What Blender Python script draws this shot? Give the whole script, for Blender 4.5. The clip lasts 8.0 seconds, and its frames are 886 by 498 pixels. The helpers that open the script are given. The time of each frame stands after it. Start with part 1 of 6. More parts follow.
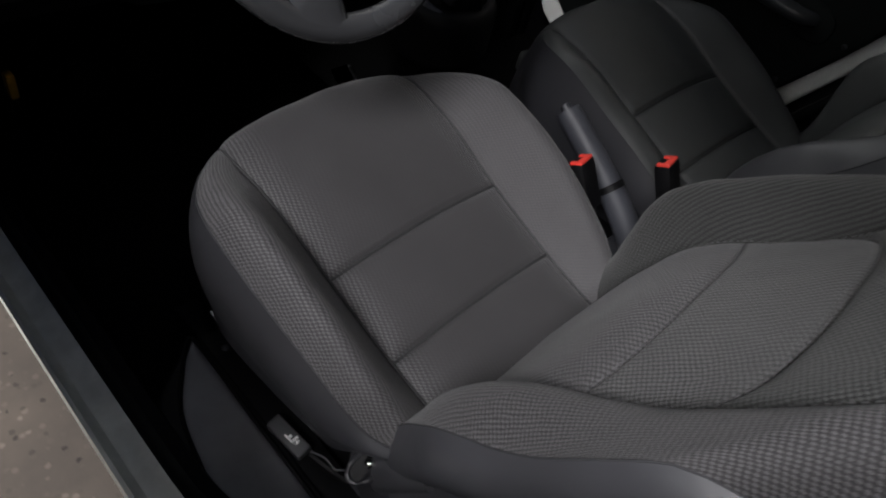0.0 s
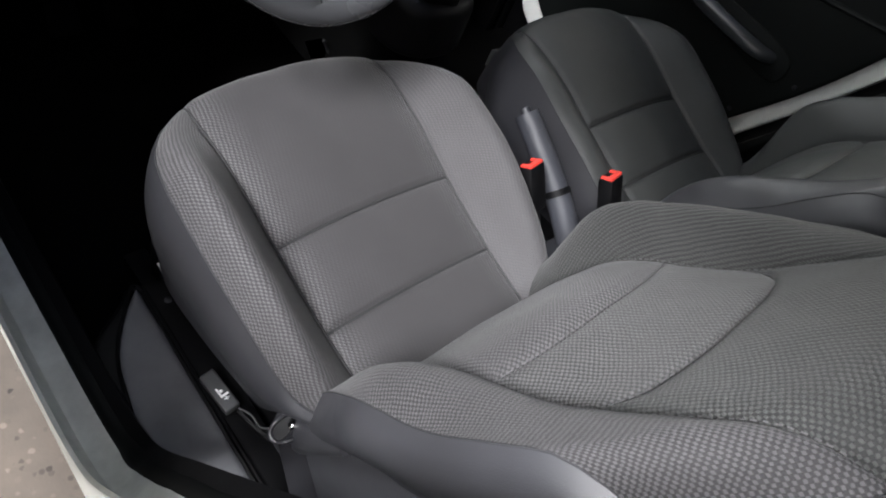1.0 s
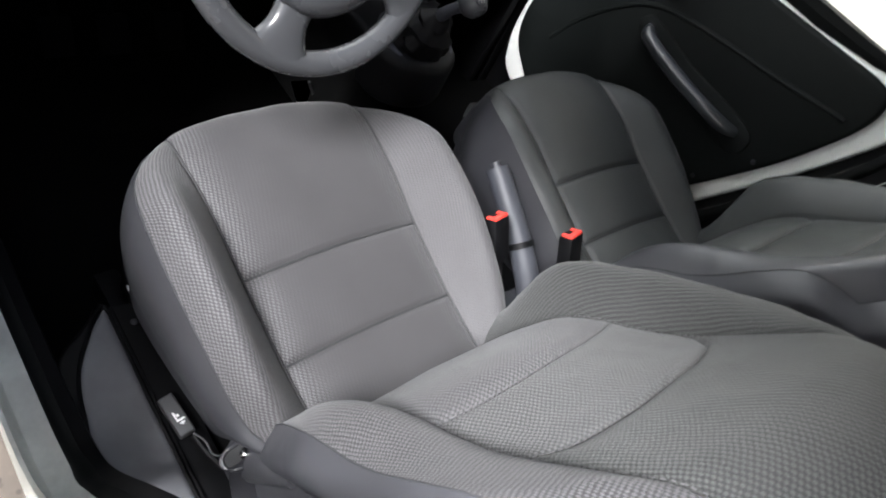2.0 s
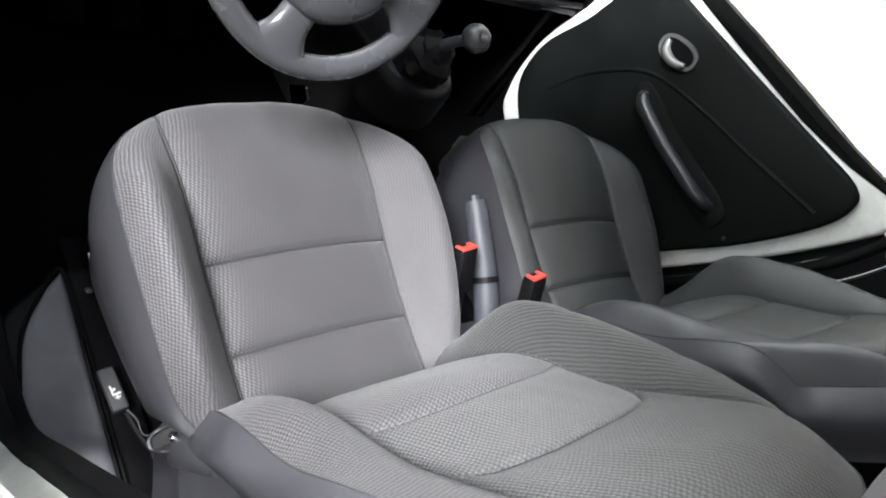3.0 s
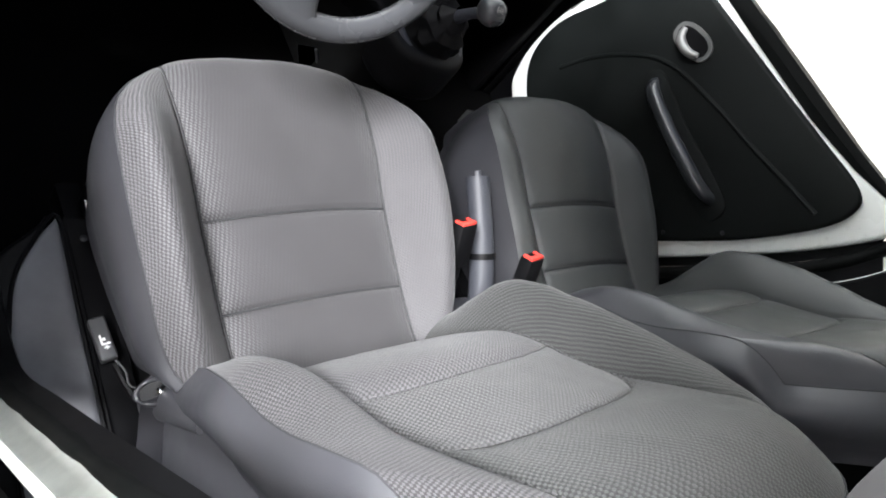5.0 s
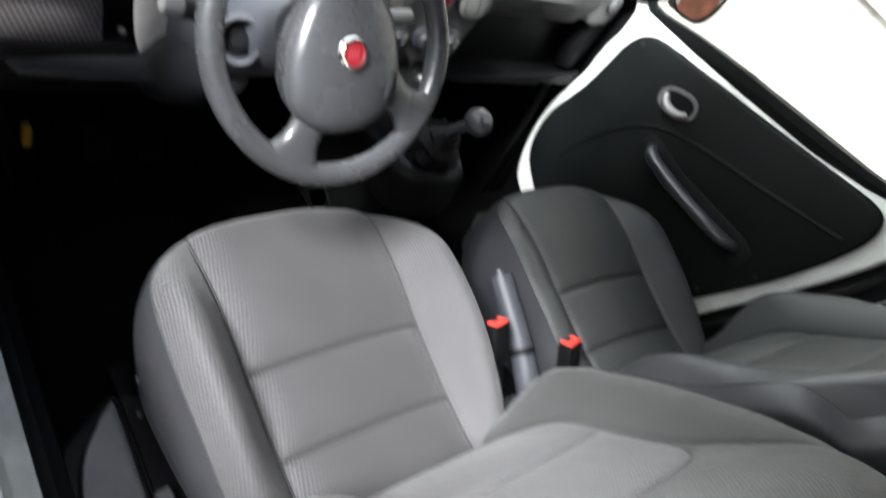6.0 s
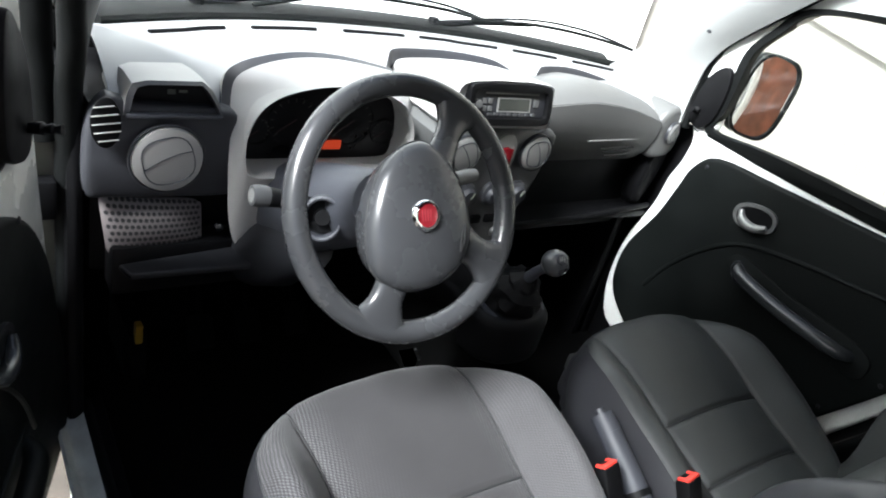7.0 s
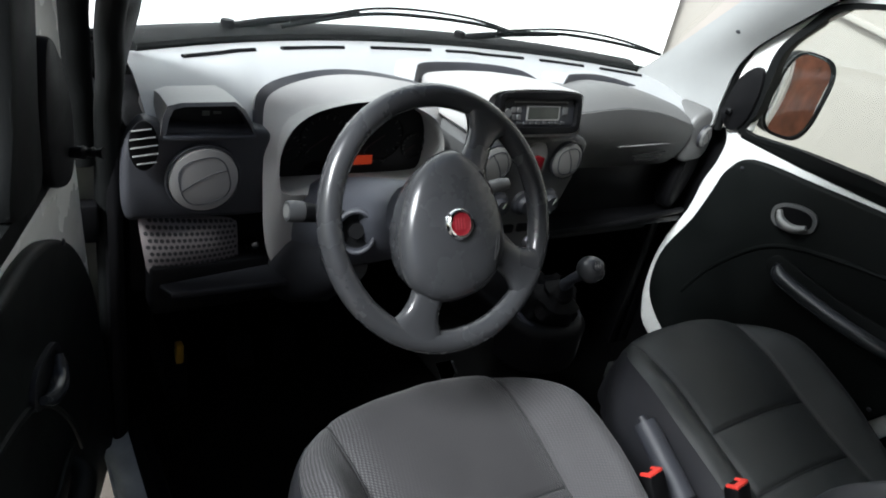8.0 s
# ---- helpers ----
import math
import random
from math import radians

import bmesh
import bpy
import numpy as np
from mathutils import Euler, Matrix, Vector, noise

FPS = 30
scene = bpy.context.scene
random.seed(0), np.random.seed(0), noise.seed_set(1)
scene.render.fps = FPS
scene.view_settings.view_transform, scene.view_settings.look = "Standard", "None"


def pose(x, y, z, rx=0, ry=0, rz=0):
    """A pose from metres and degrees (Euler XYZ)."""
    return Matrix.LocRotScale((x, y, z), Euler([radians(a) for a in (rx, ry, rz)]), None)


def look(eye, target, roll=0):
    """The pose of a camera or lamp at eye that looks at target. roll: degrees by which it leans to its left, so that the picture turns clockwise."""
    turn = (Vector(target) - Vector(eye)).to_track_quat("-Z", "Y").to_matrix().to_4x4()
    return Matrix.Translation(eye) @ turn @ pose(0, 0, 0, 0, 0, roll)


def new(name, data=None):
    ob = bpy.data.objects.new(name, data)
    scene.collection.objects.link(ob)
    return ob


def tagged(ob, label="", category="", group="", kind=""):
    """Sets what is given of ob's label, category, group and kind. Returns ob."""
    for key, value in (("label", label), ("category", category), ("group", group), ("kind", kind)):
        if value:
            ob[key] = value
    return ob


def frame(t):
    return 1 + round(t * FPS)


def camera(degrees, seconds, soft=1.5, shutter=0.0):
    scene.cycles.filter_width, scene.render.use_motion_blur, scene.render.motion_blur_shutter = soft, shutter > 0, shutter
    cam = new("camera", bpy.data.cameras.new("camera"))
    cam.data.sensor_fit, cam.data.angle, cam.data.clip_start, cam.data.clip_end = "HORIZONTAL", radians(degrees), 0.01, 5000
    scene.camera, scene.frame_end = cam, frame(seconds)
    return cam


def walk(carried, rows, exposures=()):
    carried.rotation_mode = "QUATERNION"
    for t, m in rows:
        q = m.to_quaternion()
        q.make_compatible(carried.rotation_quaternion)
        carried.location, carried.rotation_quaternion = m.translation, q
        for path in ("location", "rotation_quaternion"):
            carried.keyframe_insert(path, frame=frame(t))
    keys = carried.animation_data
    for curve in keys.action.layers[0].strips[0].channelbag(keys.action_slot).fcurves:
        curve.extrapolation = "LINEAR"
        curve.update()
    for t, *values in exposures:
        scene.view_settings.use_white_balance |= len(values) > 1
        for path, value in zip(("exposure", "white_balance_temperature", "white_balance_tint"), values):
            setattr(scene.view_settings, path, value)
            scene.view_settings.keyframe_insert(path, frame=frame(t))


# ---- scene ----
cam = camera(63.9, 8.0, soft=1.9, shutter=0.5)
PATH = [
    (0, (-0.895, -0.406, 1.361), (0.252, 0.359, -0.088), 18.4),
    (0.5, (-0.904, -0.423, 1.397), (0.285, 0.262, -0.058), 25.9),
    (1, (-0.904, -0.431, 1.412), (0.302, 0.22, -0.045), 29.5),
    (1.5, (-0.903, -0.436, 1.43), (0.347, 0.229, 0.018), 30.0),
    (2, (-0.914, -0.447, 1.462), (0.368, 0.241, 0.09), 33.9),
    (2.2, (-0.913, -0.457, 1.47), (0.38, 0.253, 0.12), 35.0),
    (3.3, (-0.912, -0.478, 1.471), (0.442, 0.237, 0.185), 46.1),
    (3.5, (-0.913, -0.477, 1.467), (0.443, 0.213, 0.169), 47.8),
    (4, (-0.914, -0.477, 1.463), (0.432, 0.188, 0.141), 49.7),
    (5.5, (-0.912, -0.473, 1.463), (0.441, 0.208, 0.157), 46.2),
    (6, (-0.919, -0.488, 1.501), (0.371, 0.458, 0.3), 30.4),
    (6.5, (-0.922, -0.509, 1.508), (0.265, 0.773, 0.533), 19.4),
    (7, (-0.927, -0.508, 1.505), (0.213, 0.837, 0.56), 15.7),
    (7.5, (-0.93, -0.513, 1.498), (0.149, 0.884, 0.558), 13.9),
    (8, (-0.931, -0.511, 1.495), (0.139, 0.903, 0.571), 12.3),
]
walk(cam, [(t, look(eye, target, roll)) for t, eye, target, roll in PATH],
     exposures=[(0, -0.32, 6250, 13), (0.5, 0.5, 6220, 11), (1, 1.05, 6180, 12), (2, 1.67, 6150, 11), (3.5, 1.94, 6150, 11), (5.5, 1.94, 6150, 11),
                (6.5, 1.74, 6080, 7), (7, 1.50, 6000, 7), (8, 0.58, 5950, 7)])

# ---- world and light ----
SUN_ELEVATION, SUN_AZIMUTH = 45.5, 255.0
world = bpy.data.worlds.new("overcast_sky")
scene.world = world
world.use_nodes = True
wn = world.node_tree.nodes
sky = wn.new("ShaderNodeTexSky")
sky.sky_type = "NISHITA"
sky.sun_disc = False
sky.sun_elevation, sky.sun_rotation = radians(SUN_ELEVATION), radians(SUN_AZIMUTH)
sky.air_density, sky.dust_density = 1.0, 4.0
wn["Background"].inputs["Strength"].default_value = 0.08
world.node_tree.links.new(sky.outputs["Color"], wn["Background"].inputs["Color"])

sun_data = bpy.data.lights.new("sun", "SUN")
sun_data.energy, sun_data.angle, sun_data.color = 5.9, radians(20), (1.0, 0.99, 0.97)
sun = new("sun", sun_data)
sun_way = Vector((math.sin(radians(SUN_AZIMUTH)) * math.cos(radians(SUN_ELEVATION)),
                  math.cos(radians(SUN_AZIMUTH)) * math.cos(radians(SUN_ELEVATION)),
                  math.sin(radians(SUN_ELEVATION))))
sun.matrix_world = look(sun_way * 20, (0, 0, 0))


# ---- materials ----
def material(name, color, rough=0.5, metal=0.0, spec=0.5):
    m = bpy.data.materials.new(name)
    m.use_nodes = True
    b = m.node_tree.nodes["Principled BSDF"]
    b.inputs["Base Color"].default_value = (*color, 1)
    b.inputs["Roughness"].default_value = rough
    b.inputs["Metallic"].default_value = metal
    b.inputs["Specular IOR Level"].default_value = spec
    return m


def node(m, kind, **values):
    n = m.node_tree.nodes.new(kind)
    for key, value in values.items():
        n.inputs[key].default_value = value
    return n


def link(m, a, b):
    m.node_tree.links.new(a, b)


def maths(m, op, a, b=None):
    n = m.node_tree.nodes.new("ShaderNodeMath")
    n.operation = op
    for k, v in enumerate((a, b)):
        if v is None:
            continue
        if isinstance(v, (int, float)):
            n.inputs[k].default_value = v
        else:
            link(m, v, n.inputs[k])
    return n.outputs[0]


def surface(name, color, rough, fine=400.0, bump=0.15, coarse=6.0, vary=0.12, metal=0.0, spec=0.5, scuffs=0.1):
    """Painted, moulded or bare surface with a fine grain and slow uneven patches of tone and gloss."""
    m = material(name, color, rough, metal, spec)
    b = m.node_tree.nodes["Principled BSDF"]
    place = node(m, "ShaderNodeTexCoord")
    slow = node(m, "ShaderNodeTexNoise", Scale=coarse, Detail=4.0, Roughness=0.6)
    grain = node(m, "ShaderNodeTexNoise", Scale=fine, Detail=2.0)
    link(m, place.outputs["Object"], slow.inputs["Vector"])
    link(m, place.outputs["Object"], grain.inputs["Vector"])
    tone = node(m, "ShaderNodeMapRange")
    tone.inputs["To Min"].default_value, tone.inputs["To Max"].default_value = 1 - vary, 1 + vary
    tone.inputs["From Min"].default_value, tone.inputs["From Max"].default_value = 0.3, 0.7
    link(m, slow.outputs["Fac"], tone.inputs["Value"])
    mix = node(m, "ShaderNodeVectorMath")
    mix.operation = "SCALE"
    mix.inputs[0].default_value = color
    link(m, tone.outputs["Result"], mix.inputs["Scale"])
    link(m, mix.outputs["Vector"], b.inputs["Base Color"])
    gloss = node(m, "ShaderNodeMapRange")
    gloss.inputs["From Min"].default_value, gloss.inputs["From Max"].default_value = 0.3, 0.7
    gloss.inputs["To Min"].default_value = max(0.03, rough - scuffs)
    gloss.inputs["To Max"].default_value = min(1.0, rough + scuffs)
    link(m, slow.outputs["Fac"], gloss.inputs["Value"])
    link(m, gloss.outputs["Result"], b.inputs["Roughness"])
    if bump:
        relief = node(m, "ShaderNodeBump", Strength=bump, Distance=0.0006)
        link(m, grain.outputs["Fac"], relief.inputs["Height"])
        link(m, relief.outputs["Normal"], b.inputs["Normal"])
    return m


def woven(name, light, dark, pitch, depth, least, rubbed=False):
    """Woven upholstery: short raised stitches in offset rows, laid along the mesh's own map in metres."""
    m = material(name, light, 0.68, 0.0, 0.4)
    b = m.node_tree.nodes["Principled BSDF"]
    place = node(m, "ShaderNodeTexCoord")
    cut = node(m, "ShaderNodeSeparateXYZ")
    drift = node(m, "ShaderNodeTexNoise", Scale=60.0, Detail=2.0)
    link(m, place.outputs["UV"], drift.inputs["Vector"])
    shifted = node(m, "ShaderNodeVectorMath")
    shifted.operation = "MULTIPLY_ADD"
    shifted.inputs[1].default_value = (0.0035, 0.0035, 0.0)
    link(m, drift.outputs["Color"], shifted.inputs[0])
    link(m, place.outputs["UV"], shifted.inputs[2])
    link(m, shifted.outputs["Vector"], cut.inputs[0])
    k = 2 * math.pi / pitch
    slant = maths(m, "ADD", cut.outputs[0], maths(m, "MULTIPLY", cut.outputs[1], 0.45))
    wave = maths(m, "MULTIPLY", maths(m, "SINE", maths(m, "MULTIPLY", slant, k)),
                 maths(m, "SINE", maths(m, "MULTIPLY", cut.outputs[1], k * 0.7)))
    wave = maths(m, "ADD", maths(m, "MULTIPLY", wave, 0.5), 0.5)
    fuzz = node(m, "ShaderNodeTexNoise", Scale=900.0, Detail=2.0)
    link(m, place.outputs["UV"], fuzz.inputs["Vector"])
    slow = node(m, "ShaderNodeTexNoise", Scale=7.0, Detail=3.0)
    link(m, place.outputs["UV"], slow.inputs["Vector"])
    step = node(m, "ShaderNodeMapRange")
    step.interpolation_type = "SMOOTHSTEP"
    step.inputs["From Min"].default_value, step.inputs["From Max"].default_value = 0.44, 0.68
    link(m, wave, step.inputs["Value"])
    tones = node(m, "ShaderNodeMix")
    tones.data_type = "RGBA"
    tones.inputs["A"].default_value, tones.inputs["B"].default_value = (*dark, 1), (*light, 1)
    worn = node(m, "ShaderNodeTexNoise", Scale=4.0, Detail=3.0, Roughness=0.6)
    link(m, place.outputs["UV"], worn.inputs["Vector"])
    fade = node(m, "ShaderNodeMapRange")
    fade.inputs["From Min"].default_value, fade.inputs["From Max"].default_value = 0.35, 0.65
    fade.inputs["To Min"].default_value, fade.inputs["To Max"].default_value = least, 1.0
    link(m, worn.outputs["Fac"], fade.inputs["Value"])
    shown = fade.outputs["Result"]
    if rubbed:
        # sat smooth along the middle, the weave still crisp beside the long seams
        flat = node(m, "ShaderNodeSeparateXYZ")
        link(m, place.outputs["UV"], flat.inputs[0])
        rub = node(m, "ShaderNodeMapRange")
        rub.interpolation_type = "SMOOTHSTEP"
        rub.inputs["From Min"].default_value, rub.inputs["From Max"].default_value = 0.115, 0.172
        link(m, maths(m, "ADD", maths(m, "ABSOLUTE", flat.outputs[0]), maths(m, "MULTIPLY", worn.outputs["Fac"], 0.03)), rub.inputs["Value"])
        shown = maths(m, "MAXIMUM", maths(m, "MULTIPLY", shown, 0.2), rub.outputs["Result"])
    rest = 0.27 if rubbed else 0.38
    amount = maths(m, "ADD", maths(m, "MULTIPLY", maths(m, "SUBTRACT", step.outputs["Result"], rest), shown), rest)
    link(m, amount, tones.inputs["Factor"])
    wear = node(m, "ShaderNodeVectorMath")
    wear.operation = "SCALE"
    link(m, tones.outputs["Result"], wear.inputs[0])
    link(m, maths(m, "ADD", maths(m, "MULTIPLY", slow.outputs["Fac"], 0.5), 0.75), wear.inputs["Scale"])
    link(m, wear.outputs["Vector"], b.inputs["Base Color"])
    relief = node(m, "ShaderNodeBump", Strength=0.7, Distance=depth)
    link(m, maths(m, "ADD", maths(m, "MULTIPLY", step.outputs["Result"], shown) if rubbed else step.outputs["Result"], maths(m, "MULTIPLY", fuzz.outputs["Fac"], 0.35)), relief.inputs["Height"])
    link(m, relief.outputs["Normal"], b.inputs["Normal"])
    b.inputs["Sheen Weight"].default_value = 0.12
    return m


def pebbled(name, color):
    """Worn concrete with stone showing through: pale and dark grains, patches of damp."""
    m = surface(name, color, 0.85, 160.0, 0.6, 5.0, 0.28)
    b = m.node_tree.nodes["Principled BSDF"]
    place = node(m, "ShaderNodeTexCoord")
    stones = node(m, "ShaderNodeTexVoronoi", Scale=85.0, Randomness=1.0)
    link(m, place.outputs["Object"], stones.inputs["Vector"])
    tint = node(m, "ShaderNodeSeparateXYZ")
    link(m, stones.outputs["Color"], tint.inputs[0])
    shown = node(m, "ShaderNodeMapRange")
    shown.inputs["From Min"].default_value, shown.inputs["From Max"].default_value = 0.78, 0.90
    link(m, tint.outputs[0], shown.inputs["Value"])
    core_ = node(m, "ShaderNodeMapRange")
    core_.inputs["From Min"].default_value, core_.inputs["From Max"].default_value = 0.62, 0.40
    link(m, stones.outputs["Distance"], core_.inputs["Value"])
    scale = maths(m, "ADD", maths(m, "MULTIPLY", maths(m, "MULTIPLY", shown.outputs["Result"], core_.outputs["Result"]), maths(m, "SUBTRACT", maths(m, "MULTIPLY", tint.outputs[1], 1.5), 0.7)), 1.0)
    paint = b.inputs["Base Color"].links[0].from_socket
    out = node(m, "ShaderNodeVectorMath")
    out.operation = "SCALE"
    link(m, paint, out.inputs[0])
    link(m, scale, out.inputs["Scale"])
    link(m, out.outputs["Vector"], b.inputs["Base Color"])
    return m


def shining(name, color, strength, base=None):
    m = material(name, base or color, 0.4)
    b = m.node_tree.nodes["Principled BSDF"]
    b.inputs["Emission Color"].default_value = (*color, 1)
    b.inputs["Emission Strength"].default_value = strength
    return m


WEAVE = woven("grey_weave", (0.089, 0.085, 0.0885), (0.018, 0.0172, 0.018), 0.0062, 0.0012, 0.6)
KNIT = woven("smooth_grey_knit", (0.067, 0.0638, 0.0665), (0.018, 0.0172, 0.018), 0.0060, 0.0008, 0.0, True)
MIDDLE = woven("pale_grey_knit", (0.090, 0.0882, 0.089), (0.018, 0.0176, 0.0176), 0.0062, 0.0010, 0.35)
# darker copy of the weave: shade on the backrest's upper and right parts
SHADED_WEAVE = woven("shaded_grey_weave", (0.061, 0.062, 0.060), (0.012, 0.0122, 0.0118), 0.0062, 0.0010, 0.4)
# smooth dark cloth, deepened further for the shade on the passenger side
PLAIN = surface("plain_shaded_cloth", (0.040, 0.0418, 0.0412), 0.48, 900.0, 0.35, 7.0, 0.10, 0.0, 0.35)
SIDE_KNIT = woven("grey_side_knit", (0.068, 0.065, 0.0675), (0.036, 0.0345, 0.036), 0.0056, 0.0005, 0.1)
VINYL = surface("grey_vinyl", (0.042, 0.042, 0.047), 0.42, 700.0, 0.25, 9.0, 0.08)
SKIRT_VINYL = surface("dark_skirt_vinyl", (0.023, 0.023, 0.0265), 0.5, 700.0, 0.25, 9.0, 0.08)
PIPING = surface("dull_piping", (0.036, 0.036, 0.039), 0.75, 900.0, 0.3, 9.0, 0.1, 0.0, 0.25)
THREAD = surface("grey_sewing_thread", (0.085, 0.083, 0.085), 0.7, 900.0, 0.3)
SEAM_DARK = surface("seam_thread", (0.02, 0.02, 0.021), 0.8, 900.0, 0.3)
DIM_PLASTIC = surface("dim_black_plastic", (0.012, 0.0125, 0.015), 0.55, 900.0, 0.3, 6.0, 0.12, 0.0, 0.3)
DARK_PLASTIC = surface("charcoal_plastic", (0.028, 0.029, 0.034), 0.5, 900.0, 0.3)
SLATE_PLASTIC = surface("slate_plastic", (0.036, 0.038, 0.046), 0.55, 900.0, 0.35)
WHEEL_PLASTIC = surface("steering_wheel_plastic", (0.043, 0.044, 0.047), 0.27, 1200.0, 0.06, 12.0, 0.05, 0.0, 0.5, 0.04)
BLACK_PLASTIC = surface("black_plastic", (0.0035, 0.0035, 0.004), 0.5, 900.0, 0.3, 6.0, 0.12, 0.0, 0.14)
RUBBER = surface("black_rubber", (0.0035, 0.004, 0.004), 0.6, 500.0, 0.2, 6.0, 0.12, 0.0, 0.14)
# pedal rubber, blackened to carry the shade of the footwell
SHADED_RUBBER = surface("shaded_black_rubber", (0.0025, 0.0025, 0.0025), 0.9, 500.0, 0.3, 6.0, 0.2, 0.0, 0.05)
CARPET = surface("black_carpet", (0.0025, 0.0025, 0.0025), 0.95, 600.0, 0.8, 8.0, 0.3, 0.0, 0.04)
SILL_MAT = surface("grey_floor_vinyl", (0.155, 0.158, 0.168), 0.85, 500.0, 0.3, 10.0, 0.18, 0.0, 0.2)
WHITE_PAINT = surface("white_car_paint", (0.80, 0.81, 0.78), 0.28, 60.0, 0.02, 5.0, 0.05)
SILL_PAINT = surface("dull_sill_paint", (0.55, 0.56, 0.52), 0.4, 90.0, 0.1, 18.0, 0.18)
PALE_PLASTIC = surface("pale_grey_plastic", (0.36, 0.355, 0.343), 0.5, 800.0, 0.3, 8.0, 0.06)
GREY_PLASTIC = surface("mid_grey_plastic", (0.22, 0.218, 0.21), 0.5, 800.0, 0.3, 8.0, 0.06)
VENT_PLASTIC = surface("warm_grey_plastic", (0.32, 0.312, 0.30), 0.45, 800.0, 0.3, 8.0, 0.06)
COVER_PLASTIC = surface("cover_grey_plastic", (0.105, 0.105, 0.102), 0.5, 800.0, 0.3, 8.0, 0.06)
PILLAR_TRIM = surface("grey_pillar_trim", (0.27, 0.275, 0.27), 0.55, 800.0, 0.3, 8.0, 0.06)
LEVER_PLASTIC = surface("lever_grey_plastic", (0.048, 0.049, 0.051), 0.5, 800.0, 0.3, 8.0, 0.06)
MID_PLASTIC = surface("dull_grey_plastic", (0.10, 0.101, 0.10), 0.5, 800.0, 0.3, 8.0, 0.06)
DASH_TOP = surface("light_dash_plastic", (0.30, 0.305, 0.305), 0.40, 800.0, 0.3, 8.0, 0.05)
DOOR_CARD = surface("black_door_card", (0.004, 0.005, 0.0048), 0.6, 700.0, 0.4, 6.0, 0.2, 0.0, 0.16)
CHROME = surface("chrome", (0.8, 0.8, 0.8), 0.12, 300.0, 0.02, 9.0, 0.05, 1.0)
MIRROR = material("mirror_silver", (0.88, 0.88, 0.88), 0.015, 1.0)
STEEL = surface("brushed_steel", (0.5, 0.5, 0.5), 0.32, 400.0, 0.1, 9.0, 0.1, 1.0)
GRIP_PLASTIC = surface("glossy_dark_plastic", (0.022, 0.024, 0.026), 0.2, 900.0, 0.15)
SATIN = surface("satin_silver_plastic", (0.2, 0.2, 0.195), 0.38, 600.0, 0.05, 9.0, 0.05, 0.3)
RED_PLASTIC = surface("red_plastic", (0.75, 0.05, 0.035), 0.45, 600.0, 0.1)
RED_ENAMEL = surface("dark_red_enamel", (0.2, 0.01, 0.016), 0.25, 300.0, 0.1)
NEEDLE = surface("dull_red_needle", (0.018, 0.003, 0.003), 0.6, 300.0, 0.1)
GRILLE = surface("brownish_grey_plastic", (0.155, 0.137, 0.136), 0.5, 800.0, 0.3)
# pillar paint with the shade of the door gap put into its colour
SHADED_PAINT = surface("shaded_pillar_paint", (0.2, 0.195, 0.165), 0.55, 90.0, 0.1, 14.0, 0.15)
BADGE_MARK = surface("red_badge_mark", (0.3, 0.04, 0.05), 0.3, 300.0, 0.1)
DIAL_FACE = surface("dark_dial_face", (0.005, 0.005, 0.006), 0.35, 300.0, 0.05, 6.0, 0.1, 0.0, 0.25)
AMBER = shining("amber_display", (1.0, 0.085, 0.02), 0.15, (0.05, 0.008, 0.004))
RADIO_LCD = surface("dim_display", (0.045, 0.048, 0.042), 0.2, 300.0, 0.05)
LCD = surface("grey_display", (0.12, 0.13, 0.11), 0.25, 300.0, 0.05)
PRINT = surface("white_print", (0.8, 0.8, 0.8), 0.6, 300.0, 0.0)
YELLOW = surface("yellow_plastic", (0.5, 0.28, 0.03), 0.5, 300.0, 0.1)
CONCRETE = pebbled("worn_concrete", (0.080, 0.066, 0.053))
CREAM_WALL = surface("cream_wall_paint", (0.30, 0.273, 0.245), 0.8, 60.0, 0.3, 0.8, 0.05)
CLOTH_LINER = surface("grey_roof_lining", (0.3, 0.3, 0.29), 0.9, 500.0, 0.4)

glass = bpy.data.materials.new("clear_glass")
glass.use_nodes = True
gn = glass.node_tree.nodes
gn.remove(gn["Principled BSDF"])
clear, gloss_node, blend = gn.new("ShaderNodeBsdfTransparent"), gn.new("ShaderNodeBsdfGlossy"), gn.new("ShaderNodeMixShader")
clear.inputs["Color"].default_value = (0.93, 0.96, 0.94, 1)
gloss_node.inputs["Roughness"].default_value = 0.02
blend.inputs[0].default_value = 0.025
glass.node_tree.links.new(clear.outputs[0], blend.inputs[1])
glass.node_tree.links.new(gloss_node.outputs[0], blend.inputs[2])
glass.node_tree.links.new(blend.outputs[0], gn["Material Output"].inputs["Surface"])


# ---- shapes ----
def finish(name, bm, mat, parent=None, label="", sharp=38, flat=False):
    bmesh.ops.recalc_face_normals(bm, faces=bm.faces)
    me = bpy.data.meshes.new(name)
    bm.to_mesh(me)
    bm.free()
    if not flat:
        me.polygons.foreach_set("use_smooth", [True] * len(me.polygons))
        me.set_sharp_from_angle(angle=radians(sharp))
    me.materials.append(mat)
    ob = new(name, me)
    if parent:
        ob.parent = parent
    if label:
        tagged(ob, label)
    return ob


def part(name, bm, mat, parent, label="", sharp=38):
    return finish(name, bm, mat, parent, label, sharp)


def thing(name, label, category, group="", at=(0, 0, 0)):
    ob = new(name)
    ob.empty_display_size = 0.05
    ob.location = at
    return tagged(ob, label, category, group)


def structure(name, bm, mat, label, category, sharp=38):
    return tagged(finish(name, bm, mat, None, "", sharp), label, category, "", "structure")


def move(bm, m):
    bmesh.ops.transform(bm, matrix=m, verts=bm.verts)
    return bm


